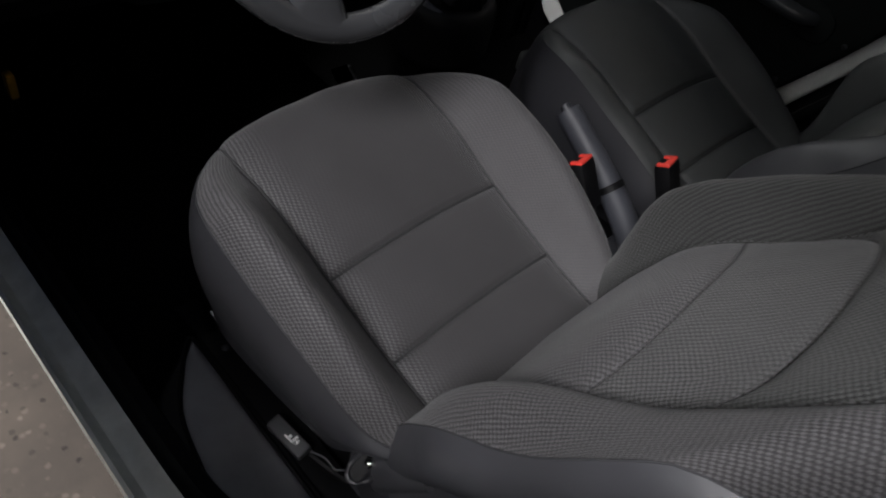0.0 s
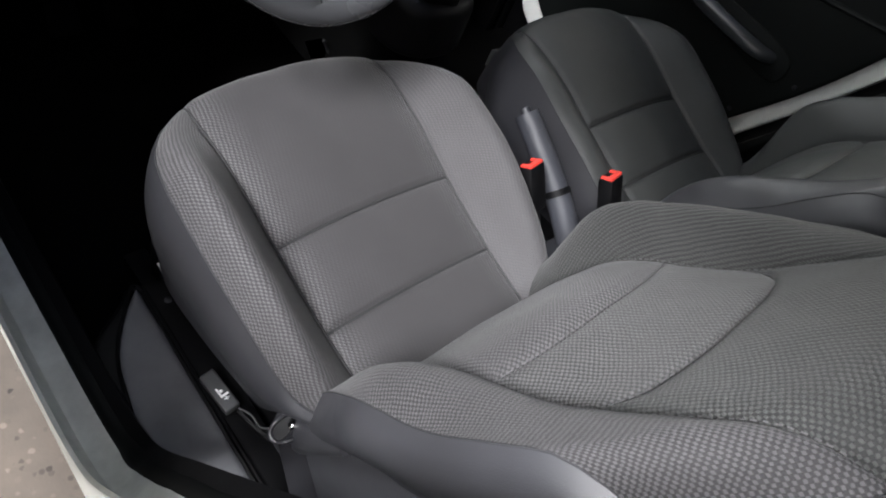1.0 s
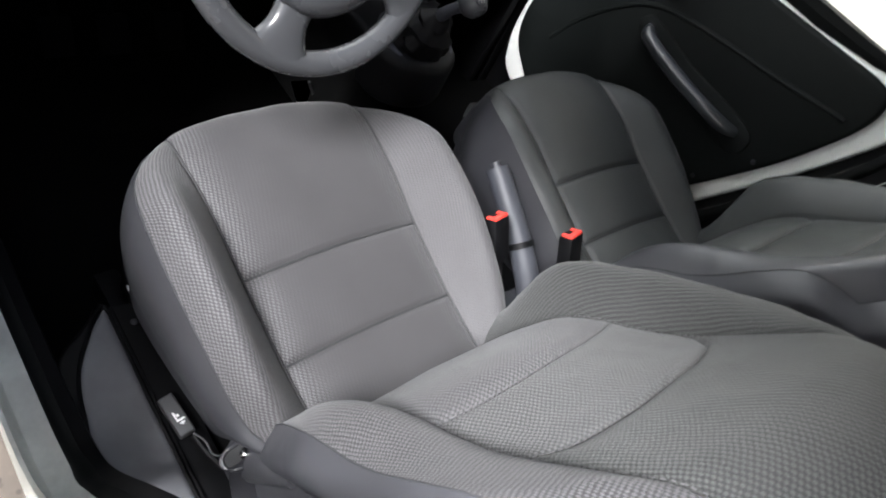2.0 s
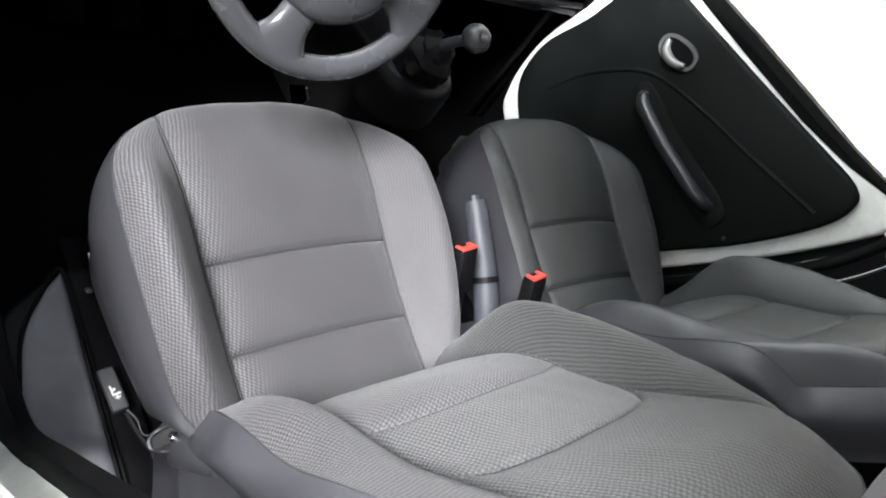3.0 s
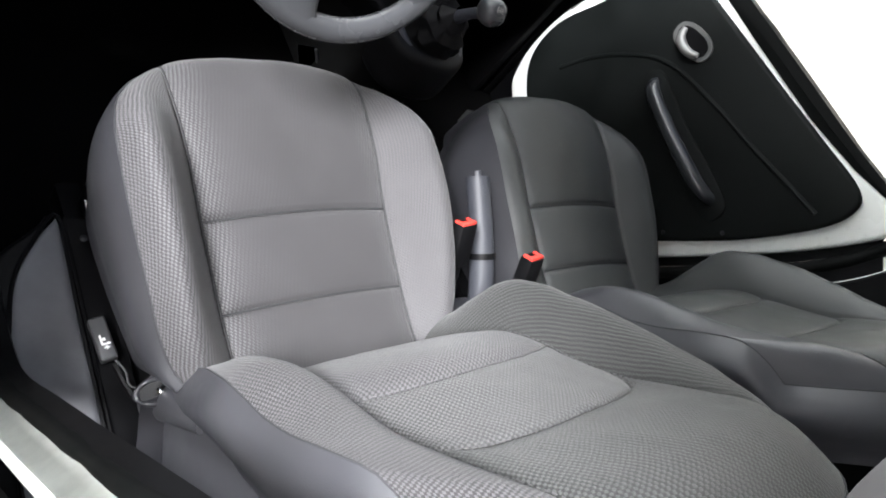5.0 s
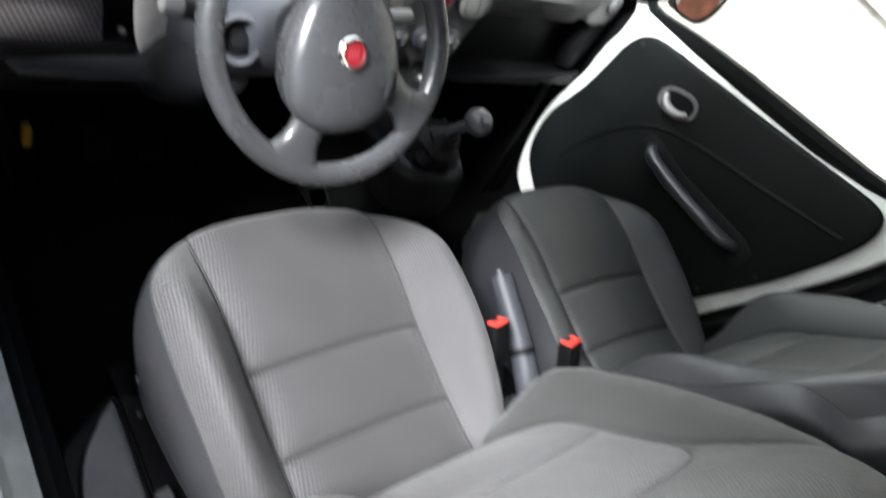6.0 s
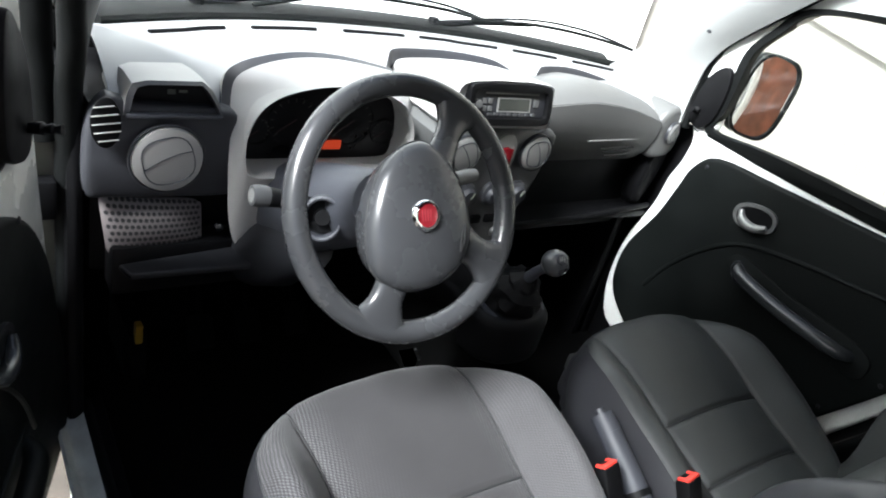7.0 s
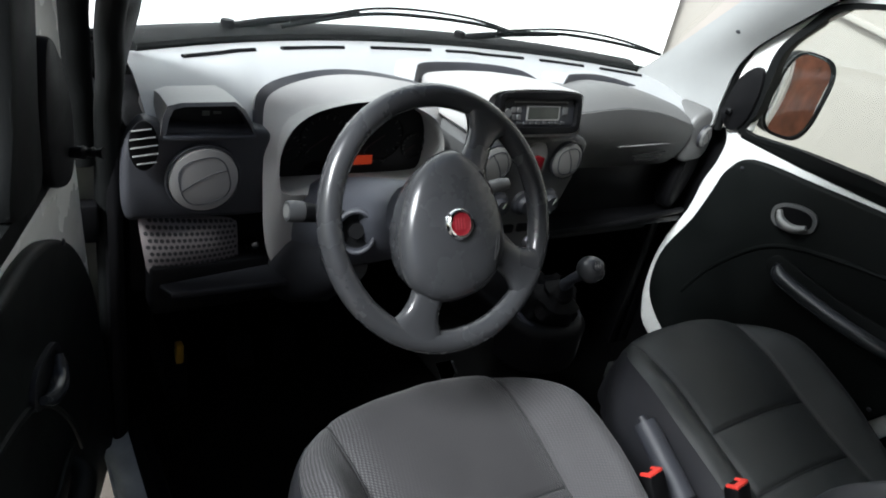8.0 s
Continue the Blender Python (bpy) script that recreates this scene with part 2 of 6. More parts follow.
def merge(*bms):
    out = bmesh.new()
    for bm in bms:
        me = bpy.data.meshes.new("join")
        bm.to_mesh(me)
        bm.free()
        out.from_mesh(me)
        bpy.data.meshes.remove(me)
    return out


def block(x0, y0, z0, x1, y1, z1, bevel=0.004, steps=2):
    bm = bmesh.new()
    bmesh.ops.create_cube(bm, size=1)
    move(bm, Matrix.Translation(((x0 + x1) / 2, (y0 + y1) / 2, (z0 + z1) / 2)) @ Matrix.Diagonal((x1 - x0, y1 - y0, z1 - z0, 1)))
    if bevel:
        bmesh.ops.bevel(bm, geom=bm.edges[:], offset=bevel, segments=steps, affect="EDGES", profile=0.5)
    return bm


def tube(points, radius, ring=10, closed=False, squash=1.0, cap=True):
    """A round bar along points; radius may be a number or one for each point."""
    pts = [Vector(p) for p in points]
    n = len(pts)
    rad = radius if isinstance(radius, (list, tuple)) else [radius] * n
    bm = bmesh.new()
    rings, side = [], None
    for i in range(n):
        a, b = (pts[i - 1], pts[(i + 1) % n]) if closed else (pts[max(0, i - 1)], pts[min(n - 1, i + 1)])
        way = (b - a).normalized()
        if side is None:
            side = way.orthogonal().normalized()
        side = (side - way * side.dot(way)).normalized()
        up = way.cross(side)
        rings.append([bm.verts.new(pts[i] + (side * math.cos(q) + up * math.sin(q) * squash) * rad[i])
                      for q in (2 * math.pi * k / ring for k in range(ring))])
    for i in range(n if closed else n - 1):
        r0, r1 = rings[i], rings[(i + 1) % n]
        shift = 0
        if closed and i == n - 1:
            shift = min(range(ring), key=lambda s: (r0[0].co - r1[s].co).length)
        for k in range(ring):
            bm.faces.new((r0[k], r0[(k + 1) % ring], r1[(k + 1 + shift) % ring], r1[(k + shift) % ring]))
    if cap and not closed:
        bm.faces.new(rings[0])
        bm.faces.new(rings[-1])
    return bm


def spline(points, closed=False, steps=6):
    """A smooth line through points."""
    pts = [Vector(p) for p in points]
    n = len(pts)
    out = []
    for i in range(n if closed else n - 1):
        p = [pts[(i + j) % n] if closed else pts[min(max(i + j, 0), n - 1)] for j in (-1, 0, 1, 2)]
        for s in range(steps):
            t = s / steps
            out.append(0.5 * (2 * p[1] + (p[2] - p[0]) * t + (2 * p[0] - 5 * p[1] + 4 * p[2] - p[3]) * t * t
                              + (3 * p[1] - p[0] - 3 * p[2] + p[3]) * t ** 3))
    if not closed:
        out.append(pts[-1])
    return out


def lathe(profile, segments=32):
    """A turned form round z from (radius, z) pairs."""
    bm = bmesh.new()
    rings = []
    for r, z in profile:
        if r < 1e-6:
            rings.append([bm.verts.new((0, 0, z))])
        else:
            rings.append([bm.verts.new((r * math.cos(2 * math.pi * k / segments), r * math.sin(2 * math.pi * k / segments), z))
                          for k in range(segments)])
    for a, b in zip(rings, rings[1:]):
        for k in range(segments):
            j = (k + 1) % segments
            quad = [a[k % len(a)], a[j % len(a)], b[j % len(b)], b[k % len(b)]]
            quad = list(dict.fromkeys(quad))
            if len(quad) > 2:
                bm.faces.new(quad)
    return bm


def slab(outline, thick, bevel=0.004, steps=2):
    """A plate of a flat outline in x, y, rounded at its rims, from z = 0 up to thick."""
    bm = bmesh.new()
    low = [bm.verts.new((p[0], p[1], 0)) for p in outline]
    face = bm.faces.new(low)
    got = bmesh.ops.extrude_face_region(bm, geom=[face])
    top = [g for g in got["geom"] if isinstance(g, bmesh.types.BMVert)]
    bmesh.ops.translate(bm, verts=top, vec=(0, 0, thick))
    if bevel:
        rims = [e for e in bm.edges if abs(e.verts[0].co.z - e.verts[1].co.z) < 1e-6]
        bmesh.ops.bevel(bm, geom=rims, offset=bevel, segments=steps, affect="EDGES", profile=0.5)
    return bm


def frame_ring(outer, inner, thick, bevel=0.0):
    """A flat ring between two outlines with the same number of points."""
    bm = bmesh.new()
    n = len(outer)
    rows = [[bm.verts.new((p[0], p[1], z)) for p in line] for line, z in ((outer, 0), (outer, thick), (inner, thick), (inner, 0))]
    for a in range(4):
        b = (a + 1) % 4
        for k in range(n):
            bm.faces.new((rows[a][k], rows[a][(k + 1) % n], rows[b][(k + 1) % n], rows[b][k]))
    if bevel:
        chosen = {bm.edges.get((rows[r][k], rows[r][(k + 1) % n])) for r in (1, 2) for k in range(n)}
        bmesh.ops.bevel(bm, geom=list(chosen), offset=bevel, segments=2, affect="EDGES", profile=0.5)
    return bm


def oval(rx, ry, n=32, power=2.0, cx=0.0, cy=0.0):
    out = []
    for k in range(n):
        c, s = math.cos(2 * math.pi * k / n), math.sin(2 * math.pi * k / n)
        out.append((cx + rx * math.copysign(abs(c) ** (2 / power), c), cy + ry * math.copysign(abs(s) ** (2 / power), s)))
    return out


def sheet(rule, us, vs, thick=0.0):
    """A surface from rule(u, v) with a map in metres; thick gives it a back."""
    bm = bmesh.new()
    uv = bm.loops.layers.uv.new("map")
    grid = [[bm.verts.new(rule(u, v)) for u in us] for v in vs]
    acc_u = []
    for row in grid:
        line = [0.0]
        for a, b in zip(row, row[1:]):
            line.append(line[-1] + (b.co - a.co).length)
        mid = line[len(line) // 2]
        acc_u.append([q - mid for q in line])
    mid_col = len(us) // 2
    acc_v = [0.0]
    for a, b in zip(grid, grid[1:]):
        acc_v.append(acc_v[-1] + (b[mid_col].co - a[mid_col].co).length)
    for i in range(len(vs) - 1):
        for j in range(len(us) - 1):
            f = bm.faces.new((grid[i][j], grid[i][j + 1], grid[i + 1][j + 1], grid[i + 1][j]))
            for loop, (a, b) in zip(f.loops, ((i, j), (i, j + 1), (i + 1, j + 1), (i + 1, j))):
                loop[uv].uv = (acc_u[a][b], acc_v[a])
    if thick:
        bmesh.ops.recalc_face_normals(bm, faces=bm.faces)
        bmesh.ops.solidify(bm, geom=bm.faces[:], thickness=thick)
    return bm


def stitches(points, radius, length=0.0055, gap=0.0028):
    """A sewn line: short threads one after another along points."""
    pts = [Vector(p) for p in points]
    out, run, dash = [], 0.0, []
    for a, b in zip(pts, pts[1:]):
        n = max(1, int((b - a).length / 0.0014))
        for k in range(n):
            p = a.lerp(b, k / n)
            if run % (length + gap) < length:
                dash.append(p)
            else:
                if len(dash) > 1:
                    out.append(tube(dash[::2] + [dash[-1]] if len(dash) > 3 else dash, radius, 5))
                dash = []
            run += (b - a).length / n
    return merge(*out)


def spread(a, b, n, ends=True):
    """Even steps from a to b, closer together at both ends."""
    base = [k / n for k in range(n + 1)]
    if ends:
        base = sorted(set(base + [0.012, 0.03, 0.055, 0.945, 0.97, 0.988]))
    return [a + (b - a) * t for t in base]


def table(x, pairs):
    """A smooth value between given pairs of place and value."""
    if x <= pairs[0][0]:
        return pairs[0][1]
    for (a, va), (b, vb) in zip(pairs, pairs[1:]):
        if x <= b:
            t = (x - a) / (b - a)
            t = t * t * (3 - 2 * t)
            return va + (vb - va) * t
    return pairs[-1][1]


def glide(x, pairs):
    """A smooth value between given pairs, with no rest at them."""
    if x <= pairs[0][0]:
        return pairs[0][1]
    if x >= pairs[-1][0]:
        return pairs[-1][1]
    k = next(i for i in range(len(pairs) - 1) if x <= pairs[i + 1][0])
    def slope(i):
        lo, hi = pairs[max(0, i - 1)], pairs[min(len(pairs) - 1, i + 1)]
        return (hi[1] - lo[1]) / (hi[0] - lo[0])
    (a, va), (b, vb) = pairs[k], pairs[k + 1]
    w = b - a
    t = (x - a) / w
    return (va * (1 + 2 * t) * (1 - t) ** 2 + vb * t * t * (3 - 2 * t)
            + w * slope(k) * t * (1 - t) ** 2 - w * slope(k + 1) * t * t * (1 - t))


# ---- ground and surroundings ----
ground_bm = bmesh.new()
bmesh.ops.create_grid(ground_bm, x_segments=40, y_segments=40, size=60)
for v in ground_bm.verts:
    v.co.z = 0.012 * noise.noise(v.co * 0.4) if v.co.length > 4 else 0.0
structure("ground", ground_bm, CONCRETE, "worn grey-brown concrete yard floor under the van", "ground")
structure("wall_east", block(3.0, -30, 0, 3.25, 30, 4.5, 0.01), CREAM_WALL, "plain cream rendered wall beside the van", "wall")
structure("wall_east_coping", block(2.94, -30, 2.3, 2.997, 30, 2.42, 0.01), CREAM_WALL, "cream ledge along the rendered wall", "ledge")
structure("wall_ledge", move(block(-1.2, -0.02, -0.016, 1.6, 0.02, 0.016, 0.004), Matrix.Translation((2.985, 1.395, 1.192)) @ Matrix.Rotation(math.atan(0.17), 4, "X") @ Matrix.Rotation(radians(90), 4, "Z")), CREAM_WALL, "slim sloping moulding on the rendered wall", "moulding")
for k in range(5):
    structure("wall_joint", block(2.994, -2.9 + 1.9 * k, 0.0, 2.999, -2.893 + 1.9 * k, 2.3, 0.0), PALE_PLASTIC, "thin grey joint in the rendered wall", "joint")
# added glowing panel: stands in for the bright distance and lights the cabin
DISTANCE = shining("glowing_backdrop", (1.0, 1.0, 0.98), 0.8)
structure("backdrop", block(-9, 2.7, 0.02, 2.93, 2.75, 6.0, 0.0), DISTANCE, "glowing white panel in place of the overcast distance ahead of the van", "backdrop")

# unseen wall, added to give the wing mirror a brown reflection
BRICK_WALL = surface("terracotta_wall", (0.27, 0.10, 0.055), 0.85, 40.0, 0.6, 1.6, 0.45)
structure("wall_south", block(-30, -9.25, 0, 2.9, -9.0, 3.2, 0.01), BRICK_WALL, "terracotta wall added behind the van for the wing mirror's reflection", "wall")

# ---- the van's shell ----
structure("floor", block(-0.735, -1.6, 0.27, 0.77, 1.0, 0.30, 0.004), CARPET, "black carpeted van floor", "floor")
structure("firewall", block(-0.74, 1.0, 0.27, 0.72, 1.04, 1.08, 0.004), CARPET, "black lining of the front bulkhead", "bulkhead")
structure("rear_wall", block(-0.74, -1.64, 0.27, 0.72, -1.6, 1.80, 0.004), CLOTH_LINER, "grey partition at the back of the cabin", "partition")
structure("roof_rail_left", block(-0.80, -0.90, 1.53, -0.70, 0.27, 1.80, 0.02, 3), CLOTH_LINER, "pale grey lined roof rail above the door", "roof rail")
structure("ceiling", block(-0.72, -1.6, 1.78, 0.70, 0.20, 1.82, 0.01), CLOTH_LINER, "pale grey fabric roof lining", "roof")


# ---- seats ----
SEAM = 0.156


def cushion_point(x, v, full=1.0):
    """The seat cushion's skin at x across, full the height of its side rolls; v runs from the back edge (0) over the nose to under its front (1)."""
    side = abs(x) / 0.262
    edge = SEAM / 0.262
    seam = glide(v, [(0, 0.153), (0.45, 0.157), (0.7, 0.162), (0.84, 0.166), (1, 0.158)])
    rim = glide(v, [(0, 0.226), (0.06, 0.238), (0.15, 0.247), (0.3, 0.254), (0.45, 0.260), (0.6, 0.262), (0.7, 0.256), (0.78, 0.242), (0.84, 0.218), (0.9, 0.188), (1, 0.170)])
    if x > 0:
        rim += glide(v, [(0, 0), (0.25, 0.005), (0.42, 0.009), (0.55, 0.005), (0.66, 0.0), (0.78, -0.006), (0.86, -0.009), (0.93, -0.008), (1, -0.004)])
    mid_y = glide(v, [(0, -0.24), (0.3, -0.072), (0.6, 0.096), (0.82, 0.212), (0.88, 0.244), (0.93, 0.266), (0.97, 0.280), (1, 0.280)])
    rim_y = glide(v, [(0, -0.192), (0.12, -0.152), (0.3, -0.072), (0.6, 0.096), (0.7, 0.138), (0.78, 0.174), (0.84, 0.208), (0.9, 0.238), (0.95, 0.258), (1, 0.268)])
    mid_z = glide(v, [(0, 0.603), (0.1, 0.611), (0.23, 0.626), (0.44, 0.661), (0.62, 0.698), (0.78, 0.715), (0.86, 0.713), (0.91, 0.697), (0.96, 0.652), (1, 0.585)])
    lift = glide(v, [(0, 0.004), (0.2, 0.016), (0.4, 0.026), (0.6, 0.024), (0.75, 0.008), (0.84, -0.008), (0.92, -0.014), (1, 0)])
    if side < edge:
        t = side / edge
        bow = 1 - t * t
        return Vector((math.copysign(seam * t, x), mid_y + 0.012 * bow * max(0.0, (v - 0.5) / 0.5), mid_z + 0.013 * bow))
    q = (side - edge) / (1 - edge)
    crest = glide(v, [(0, 0.020), (0.2, 0.047), (0.4, 0.056), (0.58, 0.046), (0.70, 0.028), (0.80, 0.013), (0.88, 0.004), (1, 0)]) * full
    return Vector((math.copysign(seam + (rim - seam) * q, x), mid_y + (rim_y - mid_y) * q,
                   mid_z + lift * q + crest * max(0.0, math.sin(math.pi * min(1.0, q) ** 1.55))))


def back_point(x, s, left=0.45, right=1.0):
    """The backrest's front skin at x across; s runs from its foot (-0.5) to its rim (0.265), in metres along its slope.
    left and right: how far the side rolls stand out."""
    lean = radians(31)
    out, up = Vector((0, math.cos(lean), math.sin(lean))), Vector((0, -math.sin(lean), math.cos(lean)))
    u = x / 0.262
    side = abs(u)
    edge = SEAM / 0.262
    if x > 0 and right > 0.5:
        wide = glide(s, [(-0.5, 0.0), (-0.2, 0.010), (0.05, 0.018), (0.15, 0.010), (0.265, 0.0)])
        late = 0.035
    else:
        wide, late = 0.0, 0.0
    half = wide + glide(s, [(-0.5, 0.205), (-0.34, 0.219), (-0.2, 0.238), (-0.05, 0.244), (0.05, 0.246), (0.12, 0.245), (0.2, 0.237), (0.265, 0.225)])
    seam = min(half - 0.04, 0.155)
    top = 0.246 - 0.24 * max(0.0, side - 0.08) ** 2.2
    along = -0.5 + (s + 0.5) / 0.765 * (top + 0.5)
    off = glide(s, [(-0.5, -0.03), (-0.4, -0.008), (-0.3, 0.019), (-0.2, 0.034), (-0.13, 0.028), (-0.07, 0.012), (0.0, 0.0), (0.1, 0.0), (0.265, 0.0)])
    if s > 0.17:
        off -= 0.05 * ((s - 0.17) / 0.095) ** 2
    if side < edge:
        t = side / edge
        return Vector((math.copysign(seam * t, x), -0.42, 0.97)) + up * along + out * (off + 0.008 * (1 - t * t))
    q = (side - edge) / (1 - edge)
    rise = glide(s, [(-0.5, 0.05), (-0.37, 0.030), (-0.24, 0.011), (-0.15, 0.004), (-0.08, 0.007), (0.0, 0.014), (0.14, 0.012), (0.265, 0.0)])
    crest = glide(max(-0.5, s - late), [(-0.5, 0.0), (-0.4, 0.012), (-0.334, 0.031), (-0.27, 0.052), (-0.2, 0.061), (-0.06, 0.058), (0.02, 0.038), (0.09, 0.016), (0.17, 0.002), (0.265, 0.0)]) * (right if x > 0 else left)
    return Vector((math.copysign(seam + (half - seam) * q, x), -0.42, 0.97)) + up * along + out * (off + rise * q + crest * max(0.0, math.sin(math.pi * min(1.0, q) ** 1.1)))


def sunk(rule, u, v, u0, u1, v0, v1, width=0.004, deep=0.0055, sides="lrbt"):
    """A panel's skin drawn in along its own seams."""
    p = rule(u, v)
    gaps = []
    if "l" in sides:
        gaps.append((p - rule(u0, v)).length)
    if "r" in sides:
        gaps.append((p - rule(u1, v)).length)
    if "b" in sides:
        gaps.append((p - rule(u, v0)).length)
    if "t" in sides:
        gaps.append((p - rule(u, v1)).length)
    near = min(gaps) if gaps else 1.0
    e = 0.004
    n = (rule(u + e, v) - rule(u - e, v)).cross(rule(u, v + e) - rule(u, v - e)).normalized()
    if n.z < 0:
        n = -n
    rim = min((p - rule(u0, v)).length, (p - rule(u1, v)).length, near)
    sag = 0.0022 * noise.noise(Vector((p.x * 11, p.y * 11, p.z * 11 + 3))) + 0.0010 * noise.noise(Vector((p.x * 31, p.y * 31, p.z * 31)))
    return p - n * (deep * math.exp(-(near / width) ** 2) + 0.0045 * math.exp(-(near / 0.02) ** 2) + sag * min(1.0, rim / 0.03))


def panel(name, rule, u0, u1, v0, v1, mat, parent, nu, nv, sides="lrbt", label="", curve=None):
    """One sewn panel. curve(u) shifts its upper and lower seam."""
    def at(u, v):
        return sunk(rule, u, v, u0, u1, v0, v1, sides=sides) if curve is None else sunk(
            lambda a, b: rule(a, curve(a, b)), u, v, u0, u1, v0, v1, sides=sides)
    return part(name, sheet(at, spread(u0, u1, nu), spread(v0, v1, nv)), mat, parent, label, 60)


V_A, V_B = 0.446, 0.222      # the cushion's two cross seams
S_A, S_B = -0.115, 0.032      # the backrest's two cross seams


def round_seam(u, v):
    """The upper seam of the backrest's middle panel drops towards its corners."""
    drop = (0.034 if u > 0 else 0.022) * max(0.0, (abs(u) / SEAM - 0.76) / 0.24) ** 2.2
    near = max(0.0, 1 - abs(v - S_B) / 0.16)
    return v - drop * near


def seat(x, turned, label, group, lean_in, bold, fine, flank, rolls, narrow=1.0):
    def cushion_at(u, v):
        p = cushion_point(u, v, 1.0 if narrow == 1.0 else 0.4)
        return Vector((p.x * narrow, p.y, p.z))

    def back_at(u, v):
        return back_point(u, v, *rolls)

    s = thing("front_seat", label, "car seat", group)
    s.matrix_world = Matrix.Translation((x, 0, 0.60)) @ Matrix.Rotation(radians(turned), 4, "Z") @ Matrix.Rotation(radians(-lean_in), 4, "Y") @ Matrix.Translation((0, 0, -0.60))
    for sign in (-1, 1):
        lo, hi = sorted((sign * SEAM, sign * 0.262))
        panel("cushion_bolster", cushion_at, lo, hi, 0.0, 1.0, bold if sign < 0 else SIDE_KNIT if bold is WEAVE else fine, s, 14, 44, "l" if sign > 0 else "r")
        panel("backrest_bolster", back_at, lo, hi, -0.5, 0.265, flank if sign < 0 else SHADED_WEAVE if flank is WEAVE else fine, s, 14, 44, "l" if sign > 0 else "r")
    panel("cushion_front_panel", cushion_at, -SEAM, SEAM, V_A, 1.0, fine, s, 24, 36, "lrb")
    panel("cushion_middle_panel", cushion_at, -SEAM, SEAM, V_B, V_A, fine, s, 24, 10)
    panel("cushion_rear_panel", cushion_at, -SEAM, SEAM, 0.0, V_B, fine, s, 24, 10, "lrt")
    panel("backrest_lower_panel", back_at, -SEAM, SEAM, -0.5, S_A, bold, s, 24, 18, "lrt")
    panel("backrest_middle_panel", back_at, -SEAM, SEAM, S_A, S_B, MIDDLE if bold is WEAVE else bold, s, 32, 14, "lrbt", "lighter panel", round_seam)
    panel("backrest_upper_panel", back_at, -SEAM, SEAM, S_B, 0.265, SHADED_WEAVE if bold is WEAVE else bold, s, 32, 18, "lrb", "", round_seam)

    # sewn seams lying in the grooves
    def laid(rule, u, v, deep):
        e = 0.004
        n = (rule(u + e, v) - rule(u - e, v)).cross(rule(u, v + e) - rule(u, v - e)).normalized()
        return rule(u, v) - (n if n.z > 0 else -n) * deep

    for sign in (-1, 1):
        part("cushion_seam", tube([laid(cushion_at, sign * SEAM, 0.93 * k / 50, 0.0078) for k in range(51)], 0.0017, 6), SEAM_DARK, s)
        part("backrest_seam", stitches([laid(back_at, sign * SEAM, -0.48 + 0.72 * k / 50, 0.0055) for k in range(51)], 0.0008), THREAD, s)
    for v in (V_A, V_B):
        part("cushion_cross_seam", tube([laid(cushion_at, -SEAM + 2 * SEAM * k / 24, v, 0.0078) for k in range(25)], 0.0017, 6), SEAM_DARK, s)
    part("backrest_cross_seam", stitches([laid(back_at, u, S_A, 0.0055) for u in (-SEAM + 2 * SEAM * k / 24 for k in range(25))], 0.0008), THREAD, s)
    part("backrest_cross_seam", stitches([laid(back_at, u, round_seam(u, S_B), 0.0055) for u in (-SEAM + 2 * SEAM * k / 32 for k in range(33))], 0.0008), THREAD, s)

    # skirts: smooth vinyl flanks below the piping
    def skirt(sign):
        def at(w, v):
            p = cushion_at(sign * 0.262, v)
            along = cushion_at(sign * 0.262, min(1.0, v + 0.02)) - cushion_at(sign * 0.262, max(0.0, v - 0.02))
            away = Vector((along.y, -along.x, 0)).normalized() * sign
            if away.x * sign < 0:
                away = -away
            bulge = 0.002 + 0.012 * max(0.0, math.sin(math.pi * min(1.0, w * 1.25))) ** 0.8 - 0.010 * w ** 2
            low = min(p.z - 0.01, glide(v, [(0, 0.585), (0.06, 0.568), (0.14, 0.530), (0.22, 0.50), (1, 0.50)]))
            return Vector((p.x, p.y, p.z + (low - p.z) * w)) + away * bulge
        return at
    for sign in (-1, 1):
        part("cushion_skirt", sheet(skirt(sign), [k / 10 for k in range(11)], [k / 40 for k in range(41)]), SKIRT_VINYL, s, "smooth dark vinyl side", 60)
        part("cushion_piping", tube([cushion_at(sign * 0.262, k / 60) + Vector((sign * 0.0006, 0, 0.0002)) for k in range(61)], 0.0011, 6), PIPING, s)

    def nose(w, x0):
        p = cushion_at(x0 * 0.262, 1.0)
        return Vector((p.x, p.y - 0.03 * w, p.z - (p.z - 0.47) * w))
    part("cushion_nose", sheet(lambda w, u: nose(w, u), [k / 5 for k in range(6)], [-1 + k / 10 for k in range(21)]), VINYL, s, "", 60)

    # backrest shell: flanks, rim and rear
    lean = radians(31)
    out = Vector((0, math.cos(lean), math.sin(lean)))
    rim = [(-0.262, -0.5 + 0.765 * k / 30) for k in range(31)] + [(-0.262 + 0.524 * k / 30, 0.265) for k in range(1, 30)] \
        + [(0.262, 0.265 - 0.765 * k / 30) for k in range(31)]
    shell = bmesh.new()
    loops = []
    for w in range(9):
        t = w / 8
        line = []
        for u, v in rim:
            p = back_at(u, v)
            swell = 0.024 * math.sin(math.pi * min(1, t * 1.2)) - 0.02 * max(0, t - 0.7)
            side = Vector((math.copysign(1, p.x) if abs(p.x) > 0.12 else p.x / 0.12, 0, 0))
            line.append(shell.verts.new(p + side * swell - out * (0.105 * t)))
        loops.append(line)
    for a, b in zip(loops, loops[1:]):
        for k in range(len(rim) - 1):
            shell.faces.new((a[k], a[k + 1], b[k + 1], b[k]))
    shell.faces.new(loops[-1])
